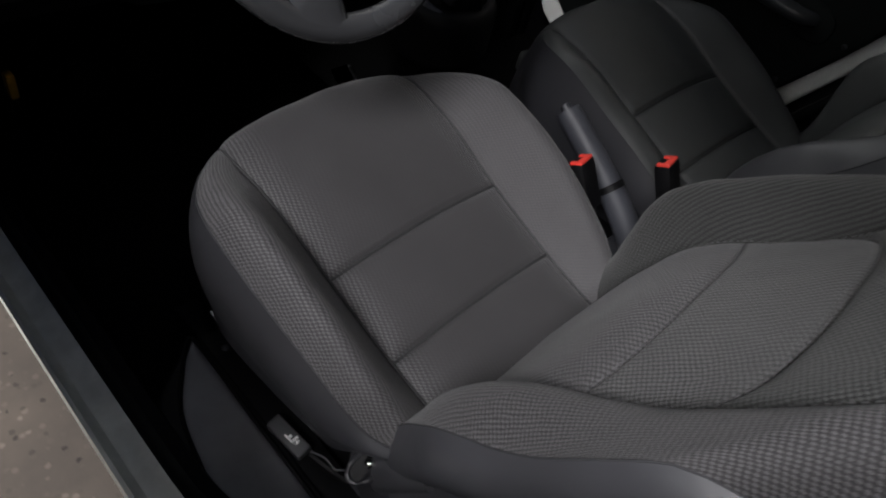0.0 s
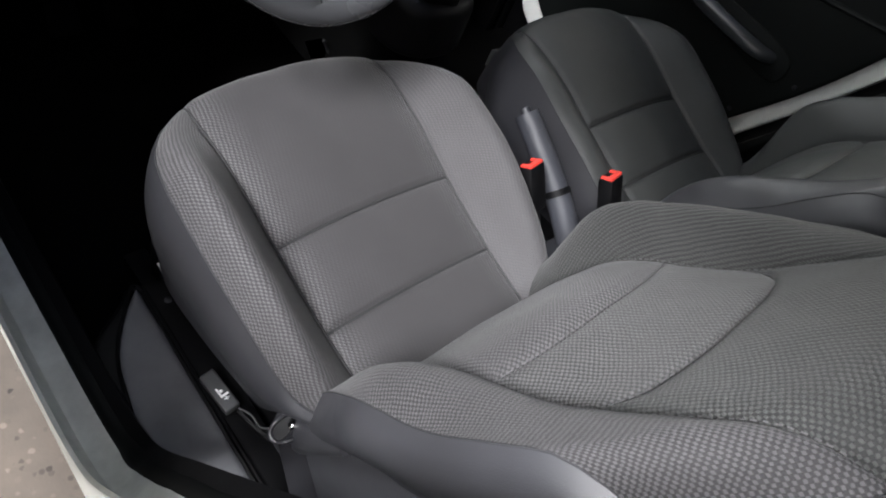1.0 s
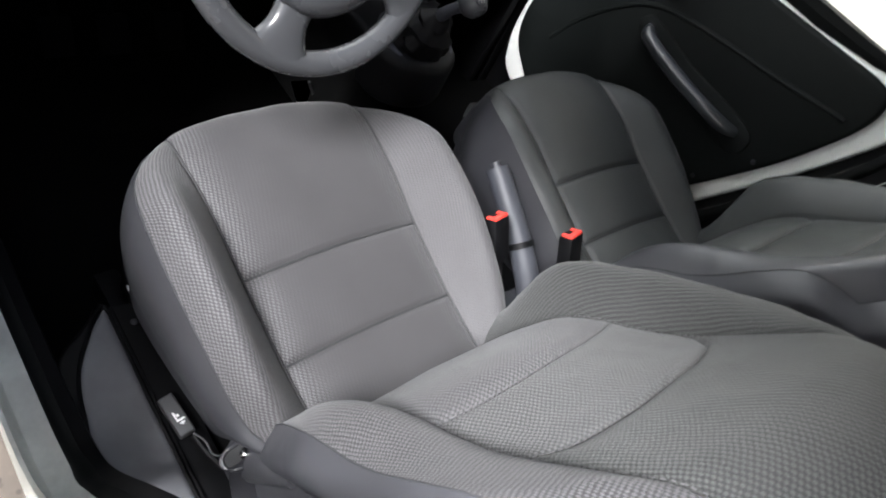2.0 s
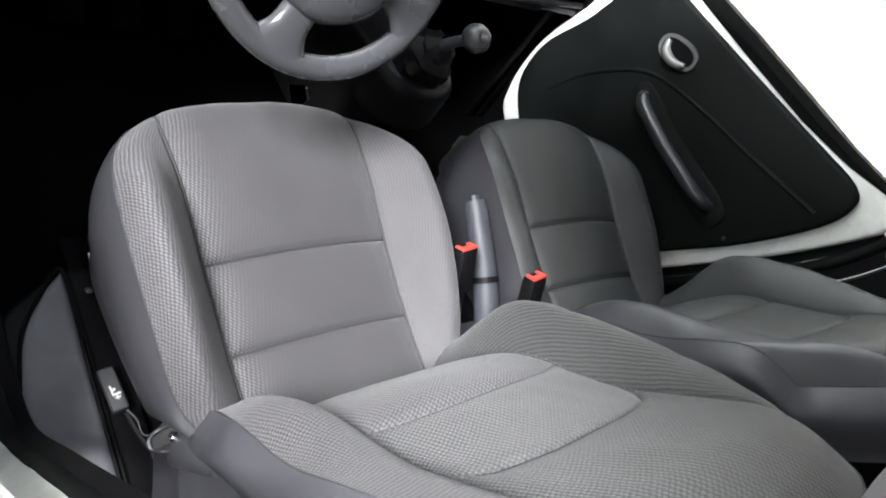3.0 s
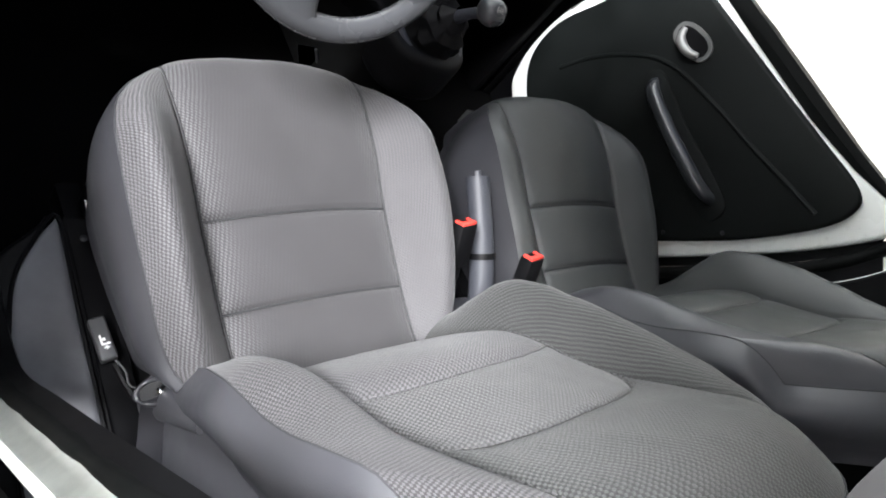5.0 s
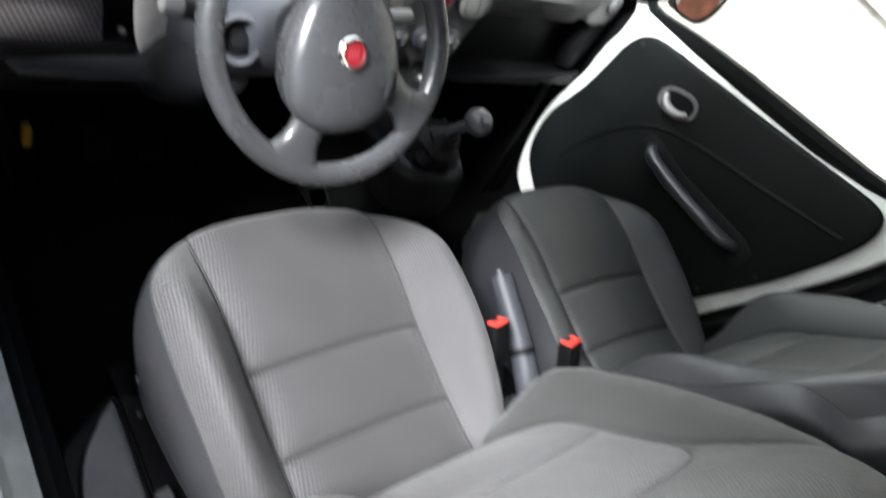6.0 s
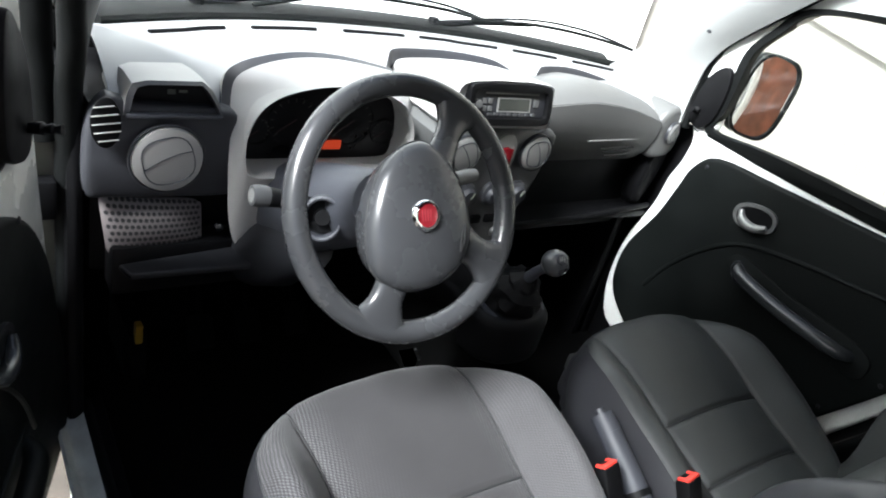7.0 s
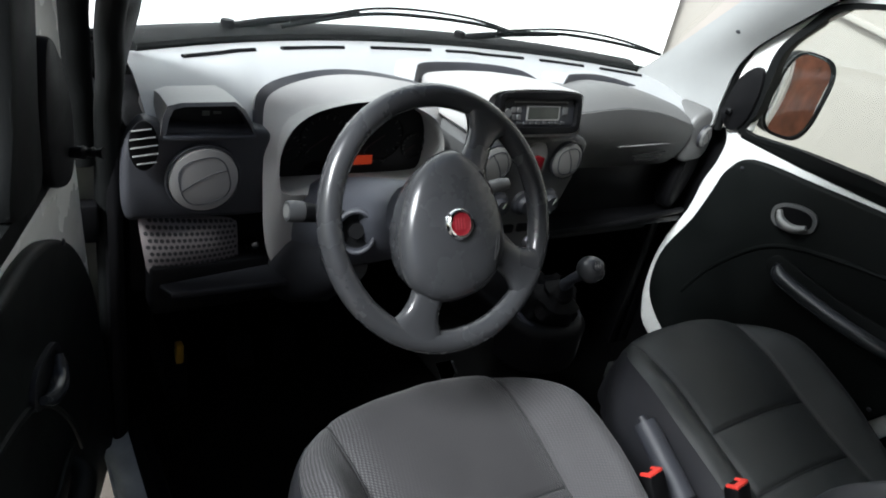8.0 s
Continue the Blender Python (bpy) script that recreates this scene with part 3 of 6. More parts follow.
    part("backrest_shell", shell, VINYL, s, "smooth dark vinyl back and sides", 60)
    part("backrest_piping", tube([back_at(u, v) for u, v in rim], 0.0010, 6), PIPING, s)

    # headrest on two posts
    up = Vector((0, -math.sin(lean), math.cos(lean)))
    root = Vector((0, -0.42, 0.97)) + up * 0.25 - out * 0.055
    for sign in (-1, 1):
        b0 = root + Vector((sign * 0.065, 0, 0))
        part("headrest_post", tube([b0, b0 + up * 0.12], 0.006, 10), STEEL, s, "steel post")
        part("post_sleeve", tube([b0 + up * 0.0, b0 + up * 0.022], 0.013, 12), BLACK_PLASTIC, s)
    head = bmesh.new()
    bmesh.ops.create_cube(head, size=1)
    bmesh.ops.subdivide_edges(head, edges=head.edges[:], cuts=6, use_grid_fill=True)
    for v in head.verts:
        d = v.co * 2
        round_ = Vector((d.x * math.sqrt(1 - d.y ** 2 / 2 - d.z ** 2 / 2 + d.y ** 2 * d.z ** 2 / 3),
                         d.y * math.sqrt(1 - d.x ** 2 / 2 - d.z ** 2 / 2 + d.x ** 2 * d.z ** 2 / 3),
                         d.z * math.sqrt(1 - d.y ** 2 / 2 - d.x ** 2 / 2 + d.y ** 2 * d.x ** 2 / 3)))
        d = d.lerp(round_, 0.55)
        v.co = root + Vector((1, 0, 0)) * d.x * 0.135 + up * (0.118 + d.z * 0.1) + out * (0.028 + d.y * 0.048)
    part("headrest", head, bold, s, "woven grey headrest", 60)

    # underframe, hinge bracket
    part("seat_frame", block(-0.215, -0.24, 0.36, 0.215, 0.24, 0.495, 0.01), BLACK_PLASTIC, s)
    for sign in (-1, 1):
        part("slide_rail", block(sign * 0.22 - 0.02, -0.3, 0.30, sign * 0.22 + 0.02, 0.28, 0.36, 0.004), BLACK_PLASTIC, s)
        cover_line = spline([(-0.155, 0.49, 0), (-0.15, 0.42, 0), (-0.20, 0.37, 0), (-0.34, 0.365, 0), (-0.50, 0.38, 0), (-0.50, 0.72, 0), (-0.37, 0.75, 0), (-0.27, 0.66, 0), (-0.21, 0.565, 0)], True, 4)
        part("side_cover", move(slab([(p.x, p.y) for p in cover_line], 0.02, 0.008, 3), Matrix.Translation((sign * 0.222 - 0.01, 0, 0)) @ Matrix(((0, 0, 1, 0), (1, 0, 0, 0), (0, 1, 0, 0), (0, 0, 0, 1)))), VINYL, s, "folded vinyl over the seat hinge")
        part("hinge_bracket", tube([(sign * 0.222, -0.15, 0.50), (sign * 0.228, -0.19, 0.545), (sign * 0.226, -0.25, 0.64)], [0.03, 0.028, 0.02], 12, squash=0.5), VINYL, s)
        n = Vector((sign * 0.42, -0.20, 0.88)).normalized()
        across_ = (Vector((1, 0, 0)) - n * n.x).normalized()
        rim_m = Matrix.Translation((sign * 0.232, -0.176, 0.552)) @ Matrix((across_, n.cross(across_), n)).transposed().to_4x4()
        lips = [(a, b, 0.003 * math.sin(a * 210)) for a, b in oval(0.035, 0.017, 32, 2.3)]
        part("hinge_lip", move(tube(lips, [0.0036 + 0.0009 * math.sin(k * 0.9) for k in range(32)], 8, True), rim_m), SKIRT_VINYL, s, "creased vinyl lip round the hinge")
        part("hinge_slot", move(slab(oval(0.034, 0.016, 24), 0.003, 0), rim_m @ Matrix.Translation((0, 0, -0.004))), BLACK_PLASTIC, s)
        part("hinge_bolt", move(lathe([(0, 0.010), (0.004, 0.009), (0.0065, 0.006), (0.0075, 0.0), (0.0075, -0.004)], 16), rim_m @ pose(-0.004, 0, 0, 20, 0, 0)), CHROME, s, "bright hinge bolt")
        fold = sheet(lambda u, v: Vector((sign * (0.262 - 0.052 * u + 0.004 * v - 0.010 * math.sin(math.pi * u) * (1 - v)), -0.184 - 0.075 * v + 0.006 * u, 0.540 - 0.085 * v + 0.012 * math.sin(math.pi * u) - 0.014 * (1 - u) * v)),
                     [k / 8 for k in range(9)], [k / 8 for k in range(9)], 0.002)
        part("hinge_fold", fold, SKIRT_VINYL, s, "slack vinyl fold below the hinge", 60)
        part("fold_edge", tube(spline([(sign * 0.211, -0.180, 0.545), (sign * 0.212, -0.205, 0.532), (sign * 0.210, -0.238, 0.500)]), [0.0045 - 0.0025 * k / 12 for k in range(13)], 8), VINYL, s)
    return s


seat(-0.338, 2.0, "grey woven driver seat with smooth vinyl sides and lighter knit panel", "front seats", 1.6, WEAVE, KNIT, WEAVE, (0.38, 1.0))
seat(0.341, -1.0, "smooth cloth passenger seat, shade deepening its dark grey, with glossy vinyl sides", "front seats", 0.5, PLAIN, PLAIN, VINYL, (0.5, 1.25), 0.945)

# ---- between and beside the seats ----
lint = thing("lint_fleck", "tiny pale lint fleck on the seat cushion", "lint")
part("fleck", tube([(-0.303, 0.129, 0.690), (-0.3015, 0.1305, 0.6905), (-0.3005, 0.1315, 0.690)], 0.0006, 5), PALE_PLASTIC, lint)

brake = thing("handbrake", "grey plastic handbrake lever between the seats", "handbrake")
lever_line = spline([(0.045, -0.20, 0.50), (0.045, -0.13, 0.565), (0.045, -0.05, 0.622), (0.045, 0.068, 0.685)])
part("lever", tube(lever_line, [0.022 + 0.004 * (1 - k / 18) for k in range(len(lever_line))], 14), SLATE_PLASTIC, brake)
part("button", tube([(0.045, 0.066, 0.684), (0.045, 0.078, 0.690)], 0.009, 12), SLATE_PLASTIC, brake, "release button")
part("collar", tube([(0.045, 0.035, 0.669), (0.045, 0.060, 0.681)], 0.0225, 14), SLATE_PLASTIC, brake)
part("grip_ring", tube([(0.045, -0.068, 0.6105), (0.045, -0.058, 0.617)], 0.0262, 18), BLACK_PLASTIC, brake, "dark joint below the grip")
for k in range(4):
    part("button_rib", tube([(0.045, 0.068 + 0.0026 * k, 0.685 + 0.0013 * k), (0.045, 0.0692 + 0.0026 * k, 0.6856 + 0.0013 * k)], 0.0098, 12), DARK_PLASTIC, brake)
part("gaiter", block(0.0, -0.26, 0.44, 0.09, -0.1, 0.53, 0.02), DARK_PLASTIC, brake)

tunnel = thing("centre_console", "black plastic console on the tunnel between the seats", "console")
part("body", block(-0.07, -0.5, 0.30, 0.12, 0.30, 0.47, 0.03, 3), BLACK_PLASTIC, tunnel)


def buckle(x, y, z, tilt):
    b = thing("seat_belt_buckle", "black seat belt buckle with red release button", "belt buckle", "belt buckles", (x, y, z))
    b.rotation_euler = (radians(tilt), 0, radians(8))
    part("housing", block(-0.021, -0.014, -0.085, 0.021, 0.014, 0.0, 0.006, 2), BLACK_PLASTIC, b)
    part("release_button", merge(block(-0.018, -0.0115, -0.003, 0.018, -0.001, 0.0035, 0.002), block(-0.018, -0.004, -0.003, -0.010, 0.010, 0.003, 0.002),
                                 block(0.010, -0.004, -0.003, 0.018, 0.010, 0.003, 0.002)), RED_PLASTIC, b, "bright red release button")
    part("stalk", block(-0.012, -0.006, -0.26, 0.012, 0.006, -0.08, 0.003), BLACK_PLASTIC, b)
    return b


buckle(-0.048, -0.034, 0.694, -34)
buckle(0.047, -0.125, 0.722, -30)

pull = thing("seat_height_lever", "grey plastic seat height lever with white printed seat symbol", "lever")
part("grip", move(block(-0.012, -0.034, -0.008, 0.012, 0.034, 0.010, 0.004, 3), pose(-0.590, -0.060, 0.440, 0, -12, 6)), LEVER_PLASTIC, pull)
part("symbol", move(merge(block(-0.007, -0.004, 0, -0.0045, 0.010, 0.0012, 0), block(-0.007, -0.006, 0, 0.005, -0.003, 0.0012, 0),
                          block(-0.002, -0.013, 0, 0.0, -0.007, 0.0012, 0), block(-0.005, -0.011, 0, 0.003, -0.009, 0.0012, 0), block(-0.004, 0.001, 0, 0.0, 0.005, 0.0012, 0)), pose(-0.589, -0.066, 0.4505, 0, -12, 6)), PRINT, pull, "white printed seat symbol")
part("arm", tube([(-0.578, -0.095, 0.43), (-0.57, -0.13, 0.43), (-0.555, -0.16, 0.42), (-0.545, -0.22, 0.42)], 0.006, 8), BLACK_PLASTIC, pull)
part("wire", tube(spline([(-0.583, -0.098, 0.452), (-0.574, -0.118, 0.455), (-0.572, -0.138, 0.452), (-0.560, -0.152, 0.458), (-0.556, -0.172, 0.452)]), 0.0016, 8), LEVER_PLASTIC, pull, "bent grey wire")
rail = thing("slide_handle", "bright steel slide handle bar under the seat edge", "handle")
part("bar", tube([(-0.583, 0.150, 0.486), (-0.585, 0.09, 0.484), (-0.584, 0.0, 0.488)], 0.0022, 8), STEEL, rail)

cover = thing("rail_cover", "flat black plastic cover over the seat rail", "cover")
part("plate", block(-0.602, -0.30, 0.30, -0.552, 0.158, 0.425, 0.005), BLACK_PLASTIC, cover)
part("lip", tube([(-0.601, -0.30, 0.426), (-0.601, 0.156, 0.426)], 0.003, 6), BLACK_PLASTIC, cover)
part("rivet", move(lathe([(0, 0.003), (0.004, 0.002), (0.006, 0)], 12), pose(-0.578, 0.12, 0.425)), DARK_PLASTIC, cover)

pad_line = spline([(-0.606, 0.165), (-0.648, 0.12), (-0.682, 0.06), (-0.699, -0.02), (-0.712, -0.10), (-0.718, -0.26), (-0.718, -0.40), (-0.66, -0.42), (-0.62, -0.42), (-0.606, -0.38), (-0.606, -0.2), (-0.606, 0.0)], True, 5)
step = thing("floor_pad", "scuffed grey vinyl floor pad beside the driver seat", "floor mat")


def pad_at(u, v):
    """The pad's top: straight beside the seat rail, curved along the sill, a little slack."""
    y = -0.415 + 0.578 * v
    left = glide(y, [(-0.42, -0.718), (-0.26, -0.718), (-0.10, -0.712), (-0.02, -0.699), (0.06, -0.682), (0.12, -0.648), (0.165, -0.607)])
    x = left + (-0.606 - left) * u
    rim_ = min(abs(x - left), abs(x + 0.606), 0.012) / 0.012
    return Vector((x, y, 0.418 + 0.0018 * noise.noise(Vector((x * 14, y * 14, 2))) - 0.006 * (1 - rim_) ** 2))


part("pad", sheet(pad_at, [0, 0.03, 0.07] + [0.12 + 0.76 * k / 10 for k in range(11)] + [0.93, 0.97, 1.0], [k / 40 for k in range(41)], 0.004), SILL_MAT, step, "", 60)
lip_line = [(p.x - (0.030 if p.x < -0.63 else 0.0) * min(1.0, (-0.63 - p.x) / 0.03 if p.x < -0.63 else 0.0), p.y + (0.012 if p.x < -0.62 and p.y > -0.3 else 0.0)) for p in pad_line]
part("moulded_lip", move(slab(lip_line, 0.112, 0.010, 3), pose(0, 0, 0.30)), BLACK_PLASTIC, step, "darker moulded lip along the pad")
part("edge_welt", tube([(p.x, p.y, 0.418) for p in pad_line], 0.0035, 6, True), BLACK_PLASTIC, step)

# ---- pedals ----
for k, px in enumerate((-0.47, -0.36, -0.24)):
    # footwell shade is put into the pedals' near-black colour
    ped = thing("pedal", "rubber pedal, the footwell's shade put into its black colour", "pedal", "pedals")
    part("pad", move(block(-0.03, -0.008, -0.04, 0.03, 0.008, 0.04, 0.004), pose(px, 0.78, 0.44, -35)), SHADED_RUBBER, ped)
    part("arm", tube([(px, 0.79, 0.45), (px, 0.88, 0.62), (px, 0.92, 0.75)], 0.008, 8), SHADED_RUBBER, ped)


# ---- doors ----
def door(side):
    """A front door: painted inner panel, black trim card, window frame, pane. side 1 is closed at the right; -1 stands open at the left.
    Built in the plane of y and z at x = 0, its inner face towards -x."""
    d = thing("front_door", "white painted van door, closed, with black trim card" if side > 0 else "white painted van door standing wide open, with black trim card",
              "car door", "front doors")
    to_yz = Matrix(((0, 0, 1, 0), (1, 0, 0, 0), (0, 1, 0, 0), (0, 0, 0, 1)))
    card = spline([(0.44, 0.42), (0.53, 0.468), (0.592, 0.52), (0.614, 0.59), (0.606, 0.68), (0.556, 0.80), (0.530, 0.90), (0.512, 0.965), (0.455, 1.016),
                   (0.28, 1.028), (0.10, 1.036), (-0.08, 1.046), (-0.2, 1.05), (-0.236, 1.018), (-0.228, 0.94), (-0.162, 0.782), (-0.064, 0.61), (0.03, 0.46), (0.15, 0.40), (0.30, 0.39)], True, 4)
    skin = spline([(0.56, 0.40), (0.625, 0.48), (0.640, 0.60), (0.626, 0.71), (0.592, 0.81), (0.580, 0.90), (0.563, 0.96), (0.557, 1.02), (0.572, 1.056), (0.53, 1.056), (0.46, 1.050), (0.35, 1.045), (0.20, 1.044), (-0.02, 1.047), (-0.16, 1.062), (-0.262, 1.084), (-0.304, 1.084), (-0.304, 1.02), (-0.240, 0.86), (-0.170, 0.72),
                   (-0.08, 0.55), (-0.02, 0.44), (0.08, 0.37), (0.3, 0.35)], True, 4)
    if side < 0:
        card = spline([(0.60, 0.36), (0.70, 0.37), (0.741, 0.42), (0.728, 0.50), (0.705, 0.604), (0.656, 0.749), (0.616, 0.841), (0.538, 0.941), (0.443, 1.003), (0.362, 1.030), (0.25, 1.034),
                       (0.10, 1.036), (-0.08, 1.046), (-0.2, 1.05), (-0.236, 1.018), (-0.228, 0.94), (-0.162, 0.782), (-0.064, 0.61), (0.03, 0.46), (0.15, 0.40), (0.30, 0.37)], True, 4)
        skin = spline([(0.70, 0.34), (0.752, 0.42), (0.735, 0.60), (0.70, 0.75), (0.665, 0.90), (0.635, 1.04), (0.60, 1.062), (0.55, 1.062), (0.30, 1.062), (0.0, 1.07), (-0.22, 1.09), (-0.325, 1.09), (-0.335, 1.02), (-0.285, 0.86), (-0.215, 0.72),
                       (-0.12, 0.55), (-0.05, 0.44), (0.08, 0.37), (0.3, 0.35)], True, 4)
    part("inner_panel", move(slab(skin, 0.05, 0.010, 3), Matrix.Translation((0.0, 0, 0)) @ to_yz), WHITE_PAINT, d, "white painted metal")
    trim = part("trim_card", move(slab(card, 0.022, 0.010, 3), Matrix.Translation((-0.018, 0, 0)) @ to_yz), DOOR_CARD, d, "black moulded trim card")
    crease = spline([(0.50, 0.60), (0.45, 0.70), (0.366, 0.805), (0.279, 0.865), (0.135, 0.900), (0.0, 0.92), (-0.139, 0.945), (-0.20, 0.955)])
    part("crease", tube([(-0.0175, y, z) for y, z in ((p[0], p[1]) for p in [Vector((*q[:2], 0)) for q in crease])], 0.006, 8), DOOR_CARD, trim)
    for y, z in ((0.47, 0.985), (-0.05, 0.63), (-0.13, 0.76)):
        part("screw", move(lathe([(0, 0.003), (0.004, 0.0025), (0.006, 0)], 12), pose(-0.019, y, z, 0, -90, 0)), DIM_PLASTIC, trim)
    # release handle in an oval bezel; on the open door it sits lower and further forward
    hy, hz, gy, gz = (0.0, 0.0, 0.0, 0.0) if side > 0 else (0.063, -0.075, 0.16, -0.18)
    # the open door's bezel, handle and grip are coloured darker for shade
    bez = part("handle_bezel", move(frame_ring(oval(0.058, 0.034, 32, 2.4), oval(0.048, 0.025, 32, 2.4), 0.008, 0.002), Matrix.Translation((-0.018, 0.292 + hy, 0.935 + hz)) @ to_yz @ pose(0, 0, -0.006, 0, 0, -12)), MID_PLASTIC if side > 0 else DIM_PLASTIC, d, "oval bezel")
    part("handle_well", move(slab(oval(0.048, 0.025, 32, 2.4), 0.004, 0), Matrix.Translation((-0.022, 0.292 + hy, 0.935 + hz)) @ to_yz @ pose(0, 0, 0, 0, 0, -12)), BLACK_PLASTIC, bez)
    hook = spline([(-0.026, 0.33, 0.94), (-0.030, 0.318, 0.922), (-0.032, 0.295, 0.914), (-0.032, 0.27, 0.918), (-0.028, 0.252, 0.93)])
    part("release_handle", tube([p + Vector((0, hy, hz)) for p in hook], [0.006 + 0.006 * math.sin(math.pi * k / (len(hook) - 1)) for k in range(len(hook))], 10), SATIN if side > 0 else GRIP_PLASTIC, d, "satin silver release handle" if side > 0 else "release handle, its shade put into a dark colour")
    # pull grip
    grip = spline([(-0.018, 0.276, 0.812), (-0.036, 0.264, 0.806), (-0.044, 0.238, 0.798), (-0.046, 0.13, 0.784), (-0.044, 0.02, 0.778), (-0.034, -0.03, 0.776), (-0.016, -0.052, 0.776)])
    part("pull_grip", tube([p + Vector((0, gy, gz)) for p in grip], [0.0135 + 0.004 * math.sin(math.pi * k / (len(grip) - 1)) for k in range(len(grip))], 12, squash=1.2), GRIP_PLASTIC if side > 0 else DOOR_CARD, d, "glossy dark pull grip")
    part("grip_base", move(slab(spline([(0.298, 0.828), (0.292, 0.788), (0.11, 0.753), (-0.06, 0.733), (-0.095, 0.768), (-0.06, 0.808), (0.13, 0.818), (0.258, 0.838)], True, 4), 0.008, 0.003),
                           Matrix.Translation((-0.024, gy, gz)) @ to_yz), DOOR_CARD, d)
    # window: frame, seal, pane
    opening = [(0.505, 1.068), (0.497, 1.12), (0.495, 1.20), (0.490, 1.275), (0.45, 1.335), (0.385, 1.40), (0.2, 1.425), (0.0, 1.43), (-0.30, 1.43), (-0.38, 1.40), (-0.395, 1.28), (-0.36, 1.135), (-0.2, 1.094), (0.1, 1.087), (0.35, 1.081)]
    if side < 0:
        opening = [(0.33, 1.090), (0.352, 1.13), (0.368, 1.20), (0.388, 1.28), (0.39, 1.345), (0.355, 1.395)] + opening[6:]
    inner = spline([(*p, 0) for p in opening], True, 4)
    mid = Vector((0.08, 1.3, 0))
    outer = [mid + (p - mid) * 1.0 + (p - mid).normalized() * (0.022 if side > 0 else 0.038) for p in inner]
    frame_out = [mid + (p - mid).normalized() * ((p - mid).length + (0.080 if p.y > 1.16 else 0.041)) for p in inner]
    part("window_seal", move(frame_ring(outer, inner, 0.03, 0.006), Matrix.Translation((-0.006, 0, 0)) @ to_yz), RUBBER, d, "black rubber window seal")
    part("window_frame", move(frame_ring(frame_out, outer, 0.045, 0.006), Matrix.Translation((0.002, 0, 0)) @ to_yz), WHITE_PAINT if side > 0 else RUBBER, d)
    low = [(0.52, 1.048), (0.35, 1.043), (0.20, 1.042), (-0.02, 1.045), (-0.16, 1.060), (-0.27, 1.084)]
    high = [(-0.30, 1.102), (-0.16, 1.090), (-0.02, 1.085), (0.20, 1.087), (0.35, 1.079), (0.52, 1.064)]
    belt_line = low + high
    part("belt_seal", move(slab(belt_line, 0.030, 0.005), Matrix.Translation((-0.003, 0, 0)) @ to_yz), RUBBER, d, "black rubber seal below the window")
    pane = part("window_pane", move(slab([(p.x, p.y) for p in outer], 0.004, 0), Matrix.Translation((0.012, 0, 0)) @ to_yz), glass, d, "clear side window glass")
    pane.visible_shadow = False
    if side > 0:
        sail = spline([(0.515, 1.060), (0.575, 1.058), (0.592, 1.10), (0.594, 1.16), (0.584, 1.23), (0.54, 1.295), (0.47, 1.362), (0.40, 1.425), (0.37, 1.42), (0.45, 1.345), (0.50, 1.285), (0.508, 1.2), (0.508, 1.1)], True, 4)
        foot = [(0.585, 1.075), (0.590, 1.12), (0.576, 1.185), (0.545, 1.222), (0.518, 1.215), (0.508, 1.16), (0.516, 1.09), (0.55, 1.057)]
    else:
        sail = spline([(0.44, 1.055), (0.56, 1.045), (0.615, 1.050), (0.612, 1.15), (0.606, 1.25), (0.59, 1.42), (0.46, 1.42), (0.468, 1.28), (0.450, 1.18)], True, 4)
        foot = [(0.46, 1.080), (0.49, 1.052), (0.54, 1.038), (0.567, 1.060), (0.571, 1.10), (0.558, 1.16), (0.53, 1.21), (0.495, 1.243), (0.472, 1.23), (0.456, 1.15)]
    part("sail_panel", move(slab(sail, 0.03, 0.008), Matrix.Translation((0.004, 0, 0)) @ to_yz), WHITE_PAINT, d, "white corner behind the mirror foot")
    if side < 0:
        front = spline([(0.33, 1.085), (0.44, 1.075), (0.452, 1.18), (0.468, 1.28), (0.48, 1.42), (0.40, 1.42), (0.382, 1.28), (0.362, 1.18)], True, 4)
        part("front_seal", move(slab(front, 0.03, 0.008), Matrix.Translation((-0.010, 0, 0)) @ to_yz), RUBBER, d, "broad black rubber seal at the window's front edge")
    # mirror foot plate with its adjusting knob
    plate = part("mirror_plate", move(slab(spline([(*p, 0) for p in foot], True, 4), 0.02, 0.006), Matrix.Translation((-0.016, 0, 0)) @ to_yz), BLACK_PLASTIC, d, "black plastic mirror foot")
    ky, kz = (0.0, 0.0) if side > 0 else (-0.022, -0.020)
    part("adjusting_knob", tube([(x, y + ky, z + kz) for x, y, z in ((-0.014, 0.565, 1.10), (-0.034, 0.560, 1.104), (-0.037, 0.560, 1.104), (-0.046, 0.558, 1.106), (-0.049, 0.558, 1.106), (-0.058, 0.557, 1.107))], [0.007, 0.009, 0.005, 0.0075, 0.005, 0.008], 12), BLACK_PLASTIC, plate)
    return d


right_door = door(1)
right_door.location = (0.70, 0, 0)
left_door = door(-1)
left_door.matrix_world = Matrix.Translation((-0.797, 0.598, 0)) @ Matrix.Rotation(radians(-20), 4, "Z") @ Matrix.Diagonal((-1, 1, 1, 1)) @ Matrix.Translation((0, -0.68, 0))

# ---- door openings, pillars, side walls ----
ring_line = [(0.66, 0.40), (0.40, 0.398), (0.15, 0.40), (0.0, 0.405), (-0.08, 0.43), (-0.135, 0.48), (-0.21, 0.60), (-0.30, 0.745), (-0.37, 0.86), (-0.455, 1.0), (-0.57, 1.2), (-0.65, 1.4), (-0.69, 1.76)]
ring_pts = [(p.x, p.y) for p in spline([(y, z, 0) for y, z in ring_line], False, 6)]


